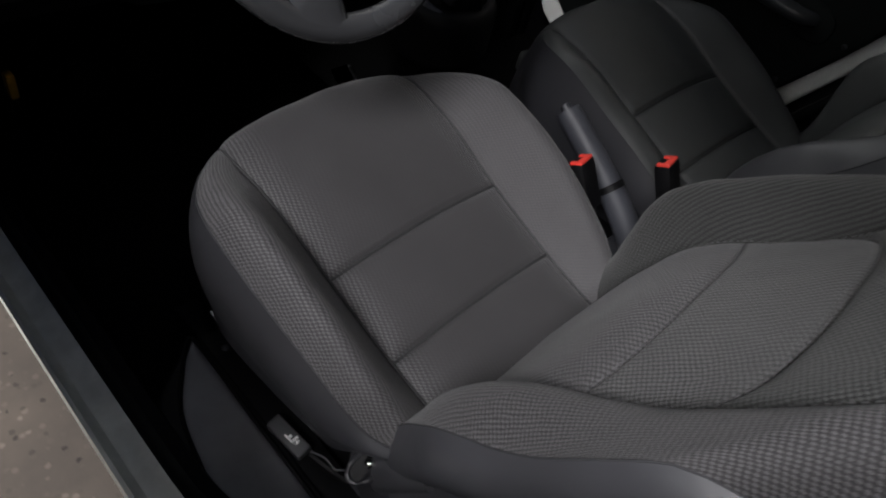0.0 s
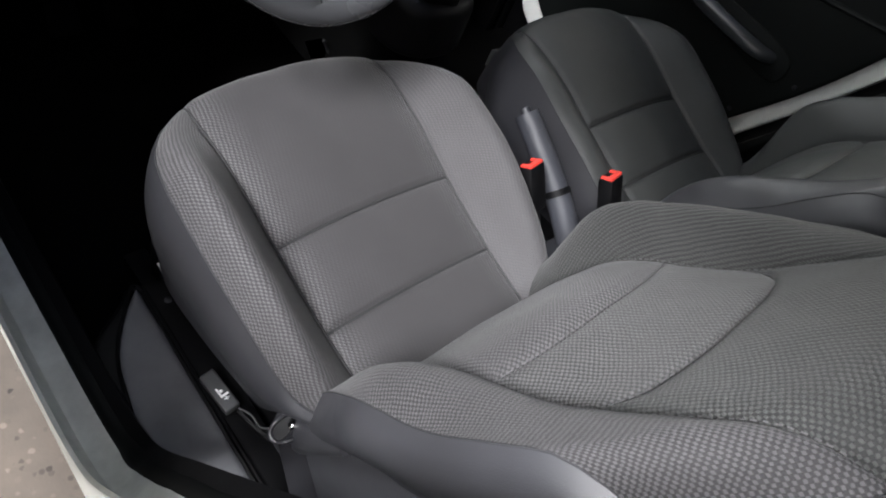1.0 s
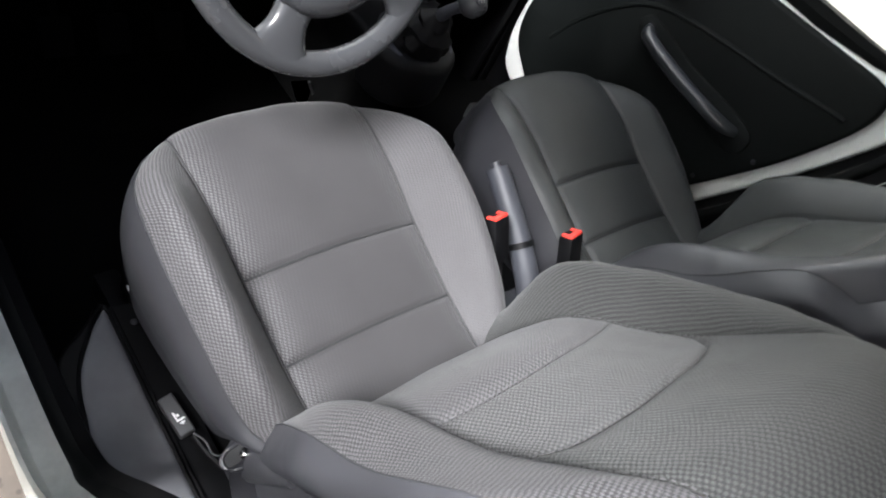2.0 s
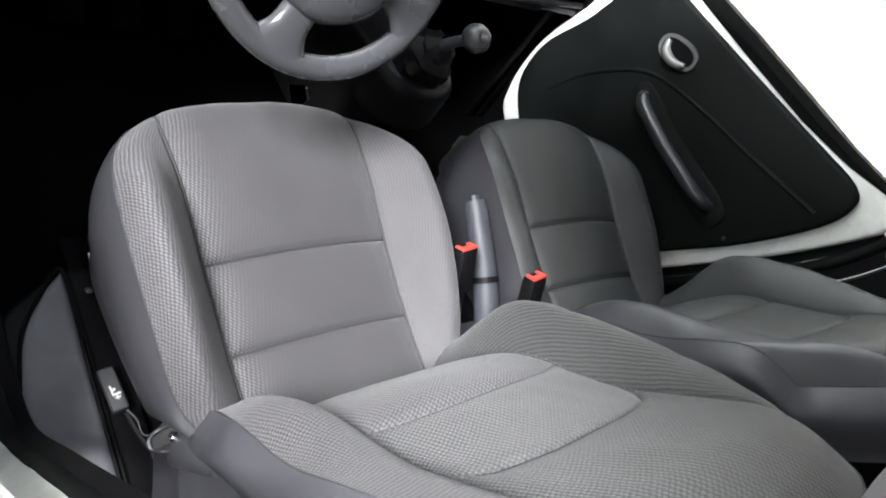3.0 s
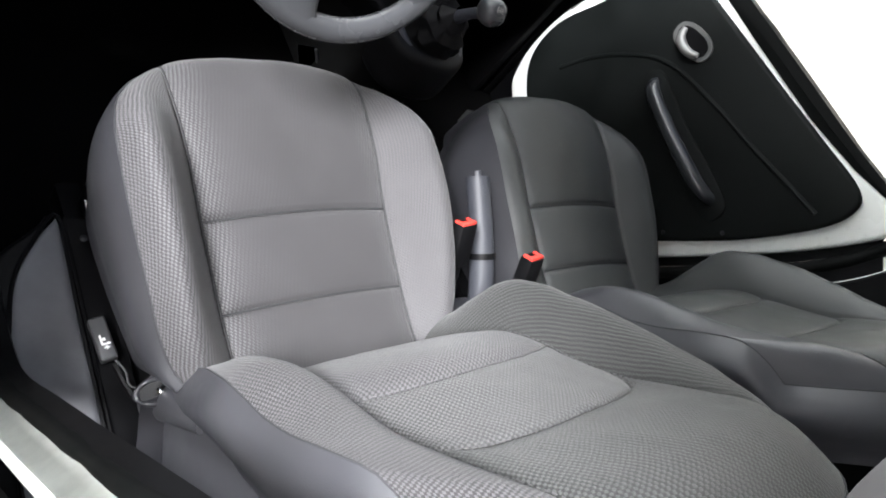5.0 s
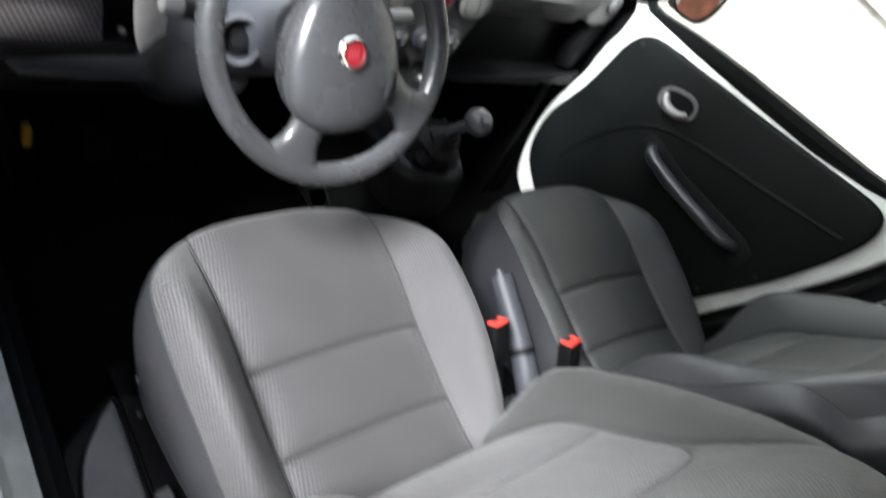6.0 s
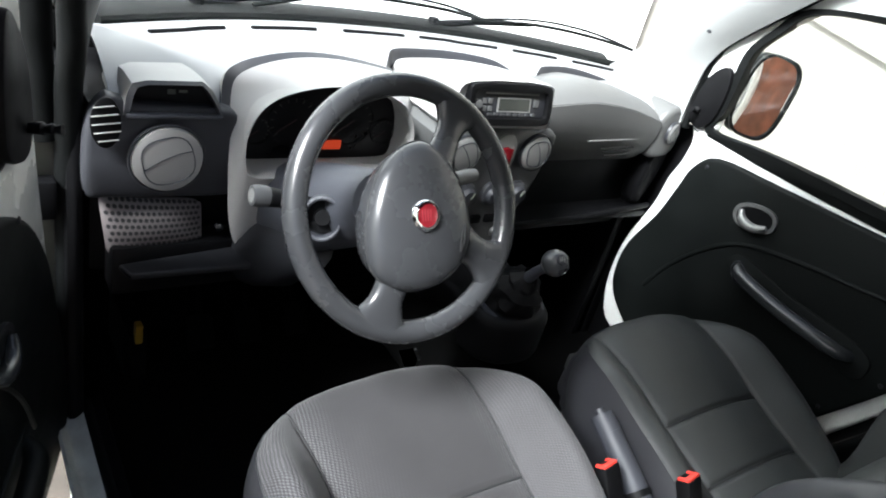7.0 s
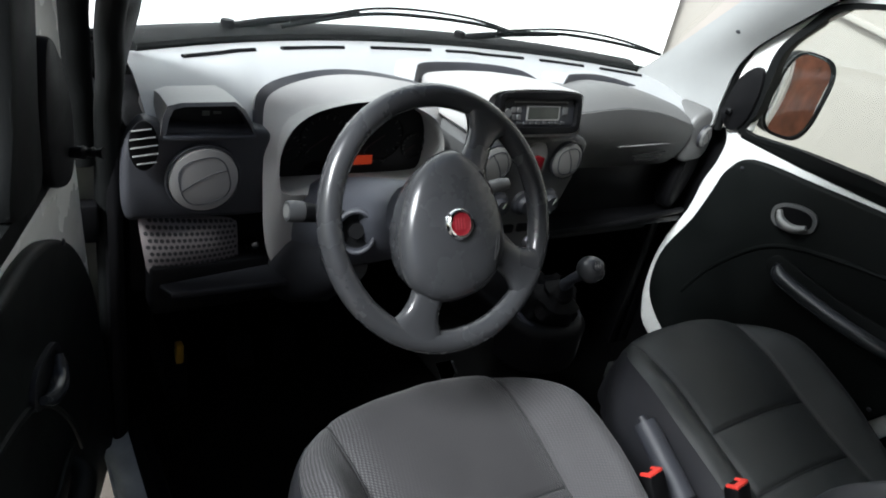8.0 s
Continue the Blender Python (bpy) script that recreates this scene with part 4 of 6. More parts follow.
def ledge(xa, xb, rise, w_profile):
    def at(k, t):
        y, z = ring_pts[int(round(t))]
        a, b = ring_pts[max(0, int(round(t)) - 1)], ring_pts[min(len(ring_pts) - 1, int(round(t)) + 1)]
        d = Vector((b[0] - a[0], b[1] - a[1])).normalized()
        n = Vector((d.y, -d.x))
        h = w_profile(k)
        return Vector((xa + (xb - xa) * k, y - n.x * (h + rise), z - n.y * (h + rise)))
    return sheet(at, [k / 10 for k in range(11)], list(range(len(ring_pts))), 0.006)


def lump(y):
    """The seal is rumpled only where it climbs the pillar."""
    return max(0.0, min(1.0, (-0.04 - y) / 0.06))


structure("sill_left", ledge(-0.791, -0.730, 0.0, lambda k: 0.012 * math.sin(math.pi * min(1, k * 1.1)) - 0.10 * max(0, 0.25 - k) ** 1.0), SILL_PAINT,
          "dull worn white door sill curving up into the pillar", "door sill")
structure("rocker_left", block(-0.765, -1.2, 0.15, -0.737, 0.62, 0.386, 0.008), SILL_PAINT, "dull white rocker panel below the door sill", "rocker panel")
structure("seal_left", tube([(-0.723, y, z) for y, z in ring_pts], [0.0155 + lump(y) * 0.004 * noise.noise(Vector((y * 17, z * 17, 5))) for y, z in ring_pts], 12), RUBBER, "thick black rubber door seal", "door seal")
structure("sill_trim_left", ledge(-0.724, -0.700, -0.006, lambda k: -0.012 * k), BLACK_PLASTIC, "black plastic sill trim", "trim")
structure("sill_right", block(0.69, -0.3, 0.30, 0.76, 0.50, 0.40, 0.02, 3), WHITE_PAINT, "white painted door sill", "door sill")
edge_line = [(0.30, 0.352), (0.08, 0.374), (-0.02, 0.444), (-0.08, 0.552), (-0.17, 0.722), (-0.24, 0.862), (-0.304, 1.03)]


def beside(d):
    """The line of the closed door's lower and rear edge, d metres further out."""
    pts = spline([(y, z, 0) for y, z in edge_line], False, 4)
    return [(p.x - d * 0.86, p.y - d * 0.51) for p in pts]


def side_band(x, d0, d1):
    a, b = beside(d0), beside(d1)
    return sheet(lambda k, t: Vector((x, a[int(k)][0] + (b[int(k)][0] - a[int(k)][0]) * t, a[int(k)][1] + (b[int(k)][1] - a[int(k)][1]) * t)), list(range(len(a))), [0, 0.3, 0.7, 1.0], 0.006)


# black band stands in for the shadow along the door's lower edge
structure("door_gap_right", side_band(0.722, -0.02, 0.024), RUBBER, "black strip for the shadow along the closed door", "door seal")
structure("side_lining_right", side_band(0.720, 0.0245, 0.50), BLACK_PLASTIC, "black side lining behind the passenger seat", "lining")
pillar_line = [(0.42, 0.30), (-0.06, 0.40), (-0.20, 0.60), (-0.30, 0.79), (-0.362, 0.95), (-0.385, 1.12), (-0.42, 1.40), (-0.46, 1.78)]
pillar_pts = spline([(y, z, 0) for y, z in pillar_line], False, 5)
pillar_bm = bmesh.new()
rows = [[pillar_bm.verts.new((x, p.x - back, p.y)) for p in pillar_pts] for x, back in ((0.735, -0.040), (0.715, -0.034), (0.715, -0.010), (0.708, -0.006))]
for a, b in zip(rows, rows[1:]):
    for k in range(len(pillar_pts) - 1):
        pillar_bm.faces.new((a[k], a[k + 1], b[k + 1], b[k]))
structure("pillar_right", pillar_bm, WHITE_PAINT, "white painted door pillar behind the passenger door", "pillar")
lining_bm = bmesh.new()
rows = [[lining_bm.verts.new((x, p.x - back, p.y)) for p in pillar_pts] for x, back in ((0.708, -0.008), (0.694, -0.002), (0.69, 0.11), (0.69, 0.30))]
for a, b in zip(rows, rows[1:]):
    for k in range(len(pillar_pts) - 1):
        lining_bm.faces.new((a[k], a[k + 1], b[k + 1], b[k]))
structure("pillar_lining_right", lining_bm, BLACK_PLASTIC, "black plastic lining of the door pillar", "lining")
structure("seal_right", tube([(0.722, p.x + 0.050, p.y) for p in pillar_pts], 0.015, 10), RUBBER, "black rubber door seal", "door seal")
structure("kick_panel_right", block(0.665, 0.655, 0.30, 0.698, 1.0, 0.93, 0.01), BLACK_PLASTIC, "black kick panel beside the passenger footwell", "panel")
structure("wall_right", block(0.70, -1.6, 0.30, 0.74, -0.50, 1.80, 0.004), BLACK_PLASTIC, "black lined side wall of the van", "side wall")
side_line = [(y - 0.08, z - 0.004) for y, z in ring_pts if z > 0.44] + [(-1.6, 1.756), (-1.6, 0.31), (-0.10, 0.31)]
to_side = Matrix(((0, 0, 1, 0), (1, 0, 0, 0), (0, 1, 0, 0), (0, 0, 0, 1)))
structure("wall_left", move(slab(side_line, 0.035, 0), Matrix.Translation((-0.795, 0, 0)) @ to_side), BLACK_PLASTIC, "black lined side wall of the van", "side wall")
structure("door_gap_lining_right", block(0.753, 0.36, 0.26, 0.764, 0.80, 1.04, 0.002), BLACK_PLASTIC, "black lining in the gap at the hinge side of the passenger door", "lining")
structure("pillar_foot_right", block(0.702, 0.66, 1.03, 0.74, 0.86, 1.115, 0.012), PILLAR_TRIM, "grey trimmed foot of the windscreen pillar", "pillar")
structure("wing_left", block(-0.90, 0.64, 0.30, -0.815, 1.7, 1.07, 0.02, 3), WHITE_PAINT, "white painted front wing", "wing")
structure("wing_right", block(0.765, 0.71, 0.30, 0.84, 1.7, 1.07, 0.02, 3), WHITE_PAINT, "white painted front wing", "wing")
structure("side_skin_left", move(slab([(y + 0.02, z) for y, z in side_line], 0.025, 0.008), Matrix.Translation((-0.835, 0, 0)) @ to_side), WHITE_PAINT, "white painted van side", "side panel")
structure("roof_skin", block(-0.79, -1.64, 1.825, 0.775, 0.20, 1.85, 0.02, 3), WHITE_PAINT, "white painted van roof", "roof")
structure("side_skin_right", block(0.745, -1.62, 0.30, 0.775, -0.52, 1.80, 0.012), WHITE_PAINT, "white painted van side", "side panel")
# painted pillar, coloured darker for the shade behind the open door
structure("hinge_pillar_left", block(-0.84, 0.69, 0.28, -0.765, 0.92, 1.06, 0.010), SHADED_PAINT, "painted hinge pillar, the door gap's shade put into its olive grey", "pillar")
for hz in (0.60, 0.88):
    hinge = thing("door_hinge", "black door hinge between pillar and open door", "hinge", "door hinges")
    part("leaf", block(-0.835, 0.628, hz - 0.035, -0.775, 0.660, hz + 0.035, 0.006), BLACK_PLASTIC, hinge)
    part("pin", tube([(-0.822, 0.632, hz - 0.045), (-0.822, 0.632, hz + 0.045)], 0.009, 10), BLACK_PLASTIC, hinge)
structure("hinge_lining_left", block(-0.765, 0.63, 0.28, -0.735, 1.0, 1.045, 0.012), BLACK_PLASTIC, "black lining of the hinge pillar", "lining")
structure("hinge_pillar_right", block(0.715, 0.66, 0.28, 0.76, 1.0, 1.05, 0.012), BLACK_PLASTIC, "black lined hinge pillar", "pillar")


def a_pillar(sign):
    """The raked windscreen pillar: a broad inner face between the screen's edge and the door's edge."""
    screen = spline([(0.672, 0.90, 1.09), (0.668, 0.845, 1.131), (0.66, 0.714, 1.256), (0.655, 0.60, 1.372), (0.60, 0.25, 1.73)])
    if sign > 0:
        doorway = spline([(0.700, 0.602, 1.05), (0.703, 0.605, 1.145), (0.700, 0.592, 1.235), (0.690, 0.51, 1.334), (0.66, 0.18, 1.62)])
    else:
        doorway = spline([(0.705, 0.67, 1.03), (0.708, 0.625, 1.13), (0.706, 0.59, 1.21), (0.705, 0.555, 1.29), (0.67, 0.18, 1.69)])
    def at(k, t):
        a, b = screen[int(t)], doorway[int(t)]
        p = a.lerp(b, k)
        p = p + Vector((-0.014 * math.sin(math.pi * k), 0, 0))
        return Vector((sign * p.x - (0.055 if sign < 0 else 0), p.y, p.z))
    return sheet(at, [k / 8 for k in range(9)], list(range(len(screen))), 0.02)


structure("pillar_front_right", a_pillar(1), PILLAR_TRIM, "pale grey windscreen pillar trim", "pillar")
# the left trim's shade is put into its colour: black, against the pale right
structure("pillar_front_left", a_pillar(-1), BLACK_PLASTIC, "windscreen pillar trim, its shade put into a black colour", "pillar")
structure("seal_front_left", tube(spline([(-0.755, 0.655, 0.40), (-0.757, 0.66, 0.8), (-0.757, 0.64, 1.04), (-0.757, 0.60, 1.14), (-0.757, 0.53, 1.29), (-0.72, 0.15, 1.69)]), 0.020, 12),
          RUBBER, "thick black rubber door seal", "door seal")
structure("hinge_seal_left", tube(spline([(-0.790, 0.66, 0.98), (-0.794, 0.66, 1.06), (-0.797, 0.655, 1.16), (-0.795, 0.60, 1.30), (-0.75, 0.25, 1.65)]), 0.024, 12), RUBBER, "black rubber along the hinge side of the door", "door seal")
structure("screen_seal_right", tube(spline([(0.672, 0.885, 1.10), (0.666, 0.845, 1.134), (0.658, 0.714, 1.260), (0.653, 0.60, 1.376), (0.598, 0.25, 1.734)]), 0.0045, 8), RUBBER, "thin black seal along the windscreen edge", "seal")
structure("seal_front_right", tube(spline([(0.707, 0.600, 1.04), (0.707, 0.606, 1.145), (0.705, 0.594, 1.237), (0.696, 0.512, 1.336), (0.667, 0.18, 1.62)]), 0.013, 10), RUBBER, "black rubber door seal", "door seal")
trim_screw = thing("trim_screw", "small dark screw in the pale pillar trim", "screw")
part("head", move(lathe([(0, 0.004), (0.005, 0.003), (0.0085, 0)], 14), pose(0.650, 0.60, 1.294, 0, -75, 30)), DARK_PLASTIC, trim_screw)

# ---- windscreen, wipers, bonnet ----
def screen_edge(u):
    """The foot of the windscreen: bowed forward at its middle."""
    return Vector((0.675 * u, 0.99 - 0.13 * abs(u) ** 2.2, 1.105 + 0.012 * (1 - u * u)))


screen_us = [-1 + k / 12 for k in range(25)]
def screen_at(u, t):
    foot = screen_edge(u)
    head = Vector((0.60 * u, 0.22 - 0.05 * abs(u) ** 2, 1.78))
    return foot.lerp(head, t) + Vector((0, 0.03, 0.04)) * math.sin(math.pi * t)
screen = structure("windscreen", sheet(screen_at, screen_us, [k / 10 for k in range(11)]), glass, "clear windscreen glass", "windscreen")
screen.visible_shadow = False
structure("screen_band", tube([screen_edge(u) + Vector((0, 0.008, 0.006)) for u in screen_us], 0.011, 8), RUBBER, "black band along the foot of the windscreen", "seal")


def scuttle_at(u, t):
    foot = screen_edge(u)
    return foot + Vector((0.10 * u * t, 0.03 + 0.20 * t, -0.004 + 0.022 * math.sin(math.pi * min(1, t * 1.2)) - 0.05 * t * t))
structure("scuttle", sheet(scuttle_at, screen_us, [k / 8 for k in range(9)], 0.004), RUBBER, "black plastic scuttle panel below the windscreen", "panel")
def bonnet_at(u, t):
    foot = screen_edge(u)
    return foot + Vector((0.12 * u, 0.23 + 0.55 * t, -0.06 - 0.22 * t - 0.03 * u * u))
structure("bonnet", sheet(bonnet_at, screen_us, [k / 8 for k in range(9)], 0.004), WHITE_PAINT, "white painted van bonnet", "bonnet")


def wiper(arm, blade, label):
    w = thing("wiper", label, "wiper", "windscreen wipers")
    a = spline(arm, False, 5)
    part("arm", tube(a, [0.011 - 0.006 * k / len(a) for k in range(len(a))], 8), BLACK_PLASTIC, w)
    b = spline(blade, False, 5)
    part("blade", tube(b, 0.005, 6), RUBBER, w)
    part("bracket", tube([p + Vector((0, 0.004, 0.013 * math.sin(math.pi * k / (len(b) - 1)))) for k, p in enumerate(b)], 0.0035, 6), BLACK_PLASTIC, w)
    part("pivot", move(lathe([(0, 0.02), (0.014, 0.018), (0.016, 0)], 16), Matrix.Translation(a[0])), BLACK_PLASTIC, w)


wiper([(-0.46, 1.02, 1.118), (-0.36, 1.04, 1.135), (-0.15, 1.03, 1.168)], [(-0.34, 1.02, 1.128), (-0.12, 1.02, 1.172), (0.12, 1.01, 1.174), (0.27, 0.99, 1.162)], "black windscreen wiper resting on the screen")
wiper([(0.16, 1.06, 1.12), (0.28, 1.04, 1.142), (0.45, 1.01, 1.160)], [(0.26, 1.03, 1.150), (0.45, 0.995, 1.165), (0.62, 0.95, 1.162), (0.76, 0.90, 1.150)], "black windscreen wiper resting on the screen")

# ---- wing mirror outside the passenger window ----
mirror = thing("wing_mirror", "black wing mirror with a chrome-edged glass outside the window", "wing mirror")
shape = oval(0.076, 0.116, 36, 3.2)
to_face = Matrix(((1, 0, 0, 0), (0, 0, 1, 0), (0, 1, 0, 0), (0, 0, 0, 1)))
turn = pose(0.948, 0.56, 1.145, -7, 0, -29) @ pose(0, 0, 0, 0, 9, 0)
part("housing", move(slab(shape, 0.07, 0.028, 4), turn @ to_face), BLACK_PLASTIC, mirror)
part("bezel", move(frame_ring(oval(0.077, 0.117, 36, 3.2), oval(0.070, 0.109, 36, 3.2), 0.012, 0.003), turn @ Matrix.Translation((0, -0.006, 0)) @ to_face), BLACK_PLASTIC, mirror)
def mirror_at(k, t):
    """Convex glass: a shallow dome over the rounded outline."""
    a, b = oval(0.070 * t, 0.109 * t, 48, 3.2)[int(k) % 48]
    return turn @ to_face @ Vector((a, b, -0.0028 * (1 - t * t)))


part("glass", sheet(mirror_at, list(range(49)), [0.001] + [k / 12 for k in range(1, 13)]), MIRROR, mirror, "convex mirror glass")
part("bracket", tube([(0.715, 0.565, 1.16), (0.79, 0.60, 1.16), (0.88, 0.625, 1.16)], [0.034, 0.026, 0.03], 14, squash=0.7), RUBBER, mirror)
part("lower_bracket", tube([(0.715, 0.565, 1.09), (0.79, 0.60, 1.085), (0.88, 0.625, 1.085)], [0.02, 0.014, 0.016], 12), RUBBER, mirror)

# ---- dashboard ----
dash = thing("dashboard", "grey plastic dashboard with round vents and instrument binnacle", "dashboard")


def dash_top_at(x, t):
    u = max(-1, min(1, x / 0.675))
    rear = screen_edge(u)
    inside = table(x, [(-0.535, 0.0), (-0.49, 1.0), (-0.15, 1.0), (0.11, 1.0), (0.15, 0.0)])
    lip = Vector((x, 0.612 + 0.012 * math.cos(u * 1.5) + 0.10 * inside, 1.052 + 0.012 * inside))
    p = lip.lerp(Vector((x, rear.y, rear.z)), t)
    p.z += 0.022 * math.sin(math.pi * t) - (0.03 * (1 - t / 0.08) ** 2 if t < 0.08 else 0)
    return p


def ridge(line):
    """A raised edge of the top skin with a riser towards the cabin, coloured dark for shade, falling back to the skin
    behind it.
    """
    pts = spline(line)
    def skin(x, y):
        a, b = dash_top_at(x, 0).y, dash_top_at(x, 1).y
        return dash_top_at(x, max(0.0, min(1.0, (y - a) / (b - a)))).z
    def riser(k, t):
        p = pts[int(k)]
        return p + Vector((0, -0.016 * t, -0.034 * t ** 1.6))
    def crest(k, t):
        p = pts[int(k)]
        y = p.y + 0.11 * t
        fall = t * t * (3 - 2 * t)
        return Vector((p.x, y, p.z + (skin(p.x, y) - 0.002 - p.z) * fall))
    # dark plastic carries the shade of the valley below the crest
    part("ridge_riser", sheet(riser, list(range(len(pts))), [k / 5 for k in range(6)], 0.002), DARK_PLASTIC, dash, "riser below the top skin's edge, valley shade put into its dark colour", 60)
    part("ridge_crest", sheet(crest, list(range(len(pts))), [k / 10 for k in range(11)], 0.002), DASH_TOP, dash, "", 60)


ridge([(-0.175, 0.70, 1.085), (-0.155, 0.735, 1.122), (-0.12, 0.773, 1.132), (-0.018, 0.795, 1.131), (0.07, 0.792, 1.130), (0.153, 0.776, 1.124), (0.205, 0.75, 1.105)])
ridge([(0.225, 0.70, 1.10), (0.25, 0.722, 1.122), (0.285, 0.74, 1.130), (0.405, 0.76, 1.124), (0.543, 0.755, 1.099), (0.64, 0.72, 1.066)])
part("top_skin", sheet(dash_top_at, [-0.70 + 1.40 * k / 40 for k in range(41)], [0, 0.01, 0.025, 0.045, 0.08] + [0.12 + 0.88 * k / 16 for k in range(17)], 0.004), DASH_TOP, dash, "light grey grained top skin")
part("core", block(-0.725, 0.675, 0.70, 0.70, 0.98, 1.03, 0.02), BLACK_PLASTIC, dash)
SLOTS = [(-0.60, -0.45), (-0.39, -0.24), (-0.17, -0.01), (0.035, 0.26), (0.31, 0.44), (0.49, 0.61)]
for x0, x1 in SLOTS:
    mid = []
    for k in range(9):
        x = x0 + (x1 - x0) * k / 8
        foot = dash_top_at(x, 0)
        back = screen_edge(x / 0.675)
        e = dash_top_at(x, (back.y - 0.07 - foot.y) / (back.y - foot.y))
        mid.append((x, e.y, e.z + 0.001))
    part("demist_slot", tube(mid, 0.0055, 6, squash=1.0), BLACK_PLASTIC, dash, "narrow black demister slot")

# left end: slate panel with slatted side vent, round vent and a small open display box above
plane = Matrix(((1, 0, 0, 0), (0, 0, -1, 0), (0, 1, 0, 0), (0, 0, 0, 1)))   # x, z of the plan to x, z; thickness towards the driver
def face(outline, y, thick, bevel=0.006, steps=3):
    return move(slab(outline, thick, bevel, steps), Matrix.Translation((0, y, 0)) @ plane)


slate = [(p.x, p.y) for p in spline([(-0.738, 0.90, 0), (-0.742, 0.97, 0), (-0.735, 1.03, 0), (-0.71, 1.068, 0), (-0.68, 1.062, 0), (-0.60, 1.055, 0), (-0.52, 1.052, 0), (-0.497, 1.03, 0), (-0.493, 0.96, 0), (-0.496, 0.90, 0), (-0.52, 0.888, 0), (-0.62, 0.890, 0), (-0.71, 0.893, 0)], True, 3)]
part("end_panel", face(slate, 0.65, 0.045, 0.012), DARK_PLASTIC, dash, "slate grey end panel")


def round_vent(x, y, z, r, mat, tilt=0.0, yaw=0.0, level=12.0):
    v = part("round_vent", move(frame_ring(oval(r * 1.06, r * 1.06, 40), oval(r * 0.99, r * 0.99, 40), 0.008, 0.002), pose(x, y, z, tilt, 0, yaw) @ plane), DARK_PLASTIC, dash, "round swivelling air vent")
    disc = lathe([(0, 0.014), (r * 0.5, 0.0135), (r * 0.8, 0.012), (r * 0.95, 0.009), (r * 1.0, 0.002)], 40)
    part("disc", move(disc, pose(x, y, z, tilt, 0, yaw) @ plane), mat, v, "pale grey vent disc")
    line = oval(r * 0.70, r * 0.70, 36, 2.8)
    part("groove", move(tube([(a, b, 0.0125) for a, b in line], 0.0010, 5, True), pose(x, y, z, tilt, level, yaw) @ plane), SLATE_PLASTIC, v)
    blade = spline([(-r * 0.68, -r * 0.12, 0.0128), (-r * 0.2, r * 0.06, 0.0138), (r * 0.3, r * 0.16, 0.0138), (r * 0.68, r * 0.14, 0.0128)])
    part("groove", move(tube(blade, 0.0010, 5), pose(x, y, z, tilt, level, yaw) @ plane), SLATE_PLASTIC, v)
    return v


round_vent(-0.617, 0.601, 0.968, 0.059, VENT_PLASTIC, 0, 0, -14)
sv = part("side_vent", move(slab(oval(0.0225, 0.042, 32), 0.006, 0.002), pose(-0.712, 0.598, 1.032, 0, 0, -3) @ plane), BLACK_PLASTIC, dash, "slatted oval side vent")
for k in range(5):
    zz = -0.028 + 0.014 * k
    half = 0.0205 * math.sqrt(max(0.05, 1 - (zz / 0.041) ** 2))
    part("slat", move(block(-half, -0.010, zz - 0.0006, half, -0.005, zz + 0.0006, 0.0003, 1), pose(-0.712, 0.598, 1.032, 0, 0, -3) @ pose(0, 0, 0, 0, -8, 0)), GREY_PLASTIC, sv)
# display box
hood_out = [(-0.686, 1.040), (-0.683, 1.078), (-0.676, 1.096), (-0.656, 1.1015), (-0.570, 1.1035), (-0.553, 1.090), (-0.539, 1.066), (-0.528, 1.040)]
hood_in = [(-0.678, 1.046), (-0.674, 1.076), (-0.668, 1.091), (-0.652, 1.0955), (-0.572, 1.0975), (-0.560, 1.085), (-0.548, 1.066), (-0.537, 1.046)]
box_bm = bmesh.new()
box_rows = []
for line, y, wide, high in ((hood_in, 0.66, 1.0, 0.0), (hood_in, 0.598, 1.0, 0.0), (hood_in, 0.590, 1.012, 0.002), (hood_out, 0.598, 1.0, 0.0), (hood_out, 0.63, 1.0, 0.0), (hood_out, 0.66, 1.0, -0.001), (hood_out, 0.72, 0.99, -0.012), (hood_out, 0.80, 0.95, -0.04)):
    box_rows.append([box_bm.verts.new((-0.609 + (px_ + 0.609) * wide, y + (0.006 if pz < 1.05 and y < 0.6 else 0), pz + high)) for px_, pz in line])
rim_bm = bmesh.new()
rim_rows = [[rim_bm.verts.new(v.co) for v in row] for row in box_rows[:4]]
for ra, rb in zip(rim_rows, rim_rows[1:]):
    for k in range(7):
        rim_bm.faces.new((ra[k], ra[k + 1], rb[k + 1], rb[k]))
for ra, rb in zip(box_rows[3:], box_rows[4:]):
    for k in range(7):
        box_bm.faces.new((ra[k], ra[k + 1], rb[k + 1], rb[k]))
box_ob = part("display_box", box_bm, PALE_PLASTIC, dash, "open box hood over a small display", 50)
part("box_rim", rim_bm, DARK_PLASTIC, box_ob, "slate rim and lining of the box", 50)
part("floor", move(block(-0.684, -0.036, -0.004, -0.534, 0.045, 0.004, 0.003), pose(0, 0.628, 1.045, 3, 0, 0)), SLATE_PLASTIC, box_ob)
part("screen", face(hood_in, 0.632, 0.004, 0), DIAL_FACE, box_ob, "dark display")
part("digits", merge(block(-0.615, 0.6255, 1.070, -0.603, 0.628, 1.078, 0), block(-0.597, 0.6255, 1.073, -0.584, 0.628, 1.077, 0)), LCD, box_ob, "faint display marks")
# speaker grille panel, knee shelf, key lock
G = Matrix.Translation((0, 0.64, 0.888)) @ Matrix.Rotation(radians(-12), 4, "X") @ Matrix.Translation((0, -0.64, -0.888))


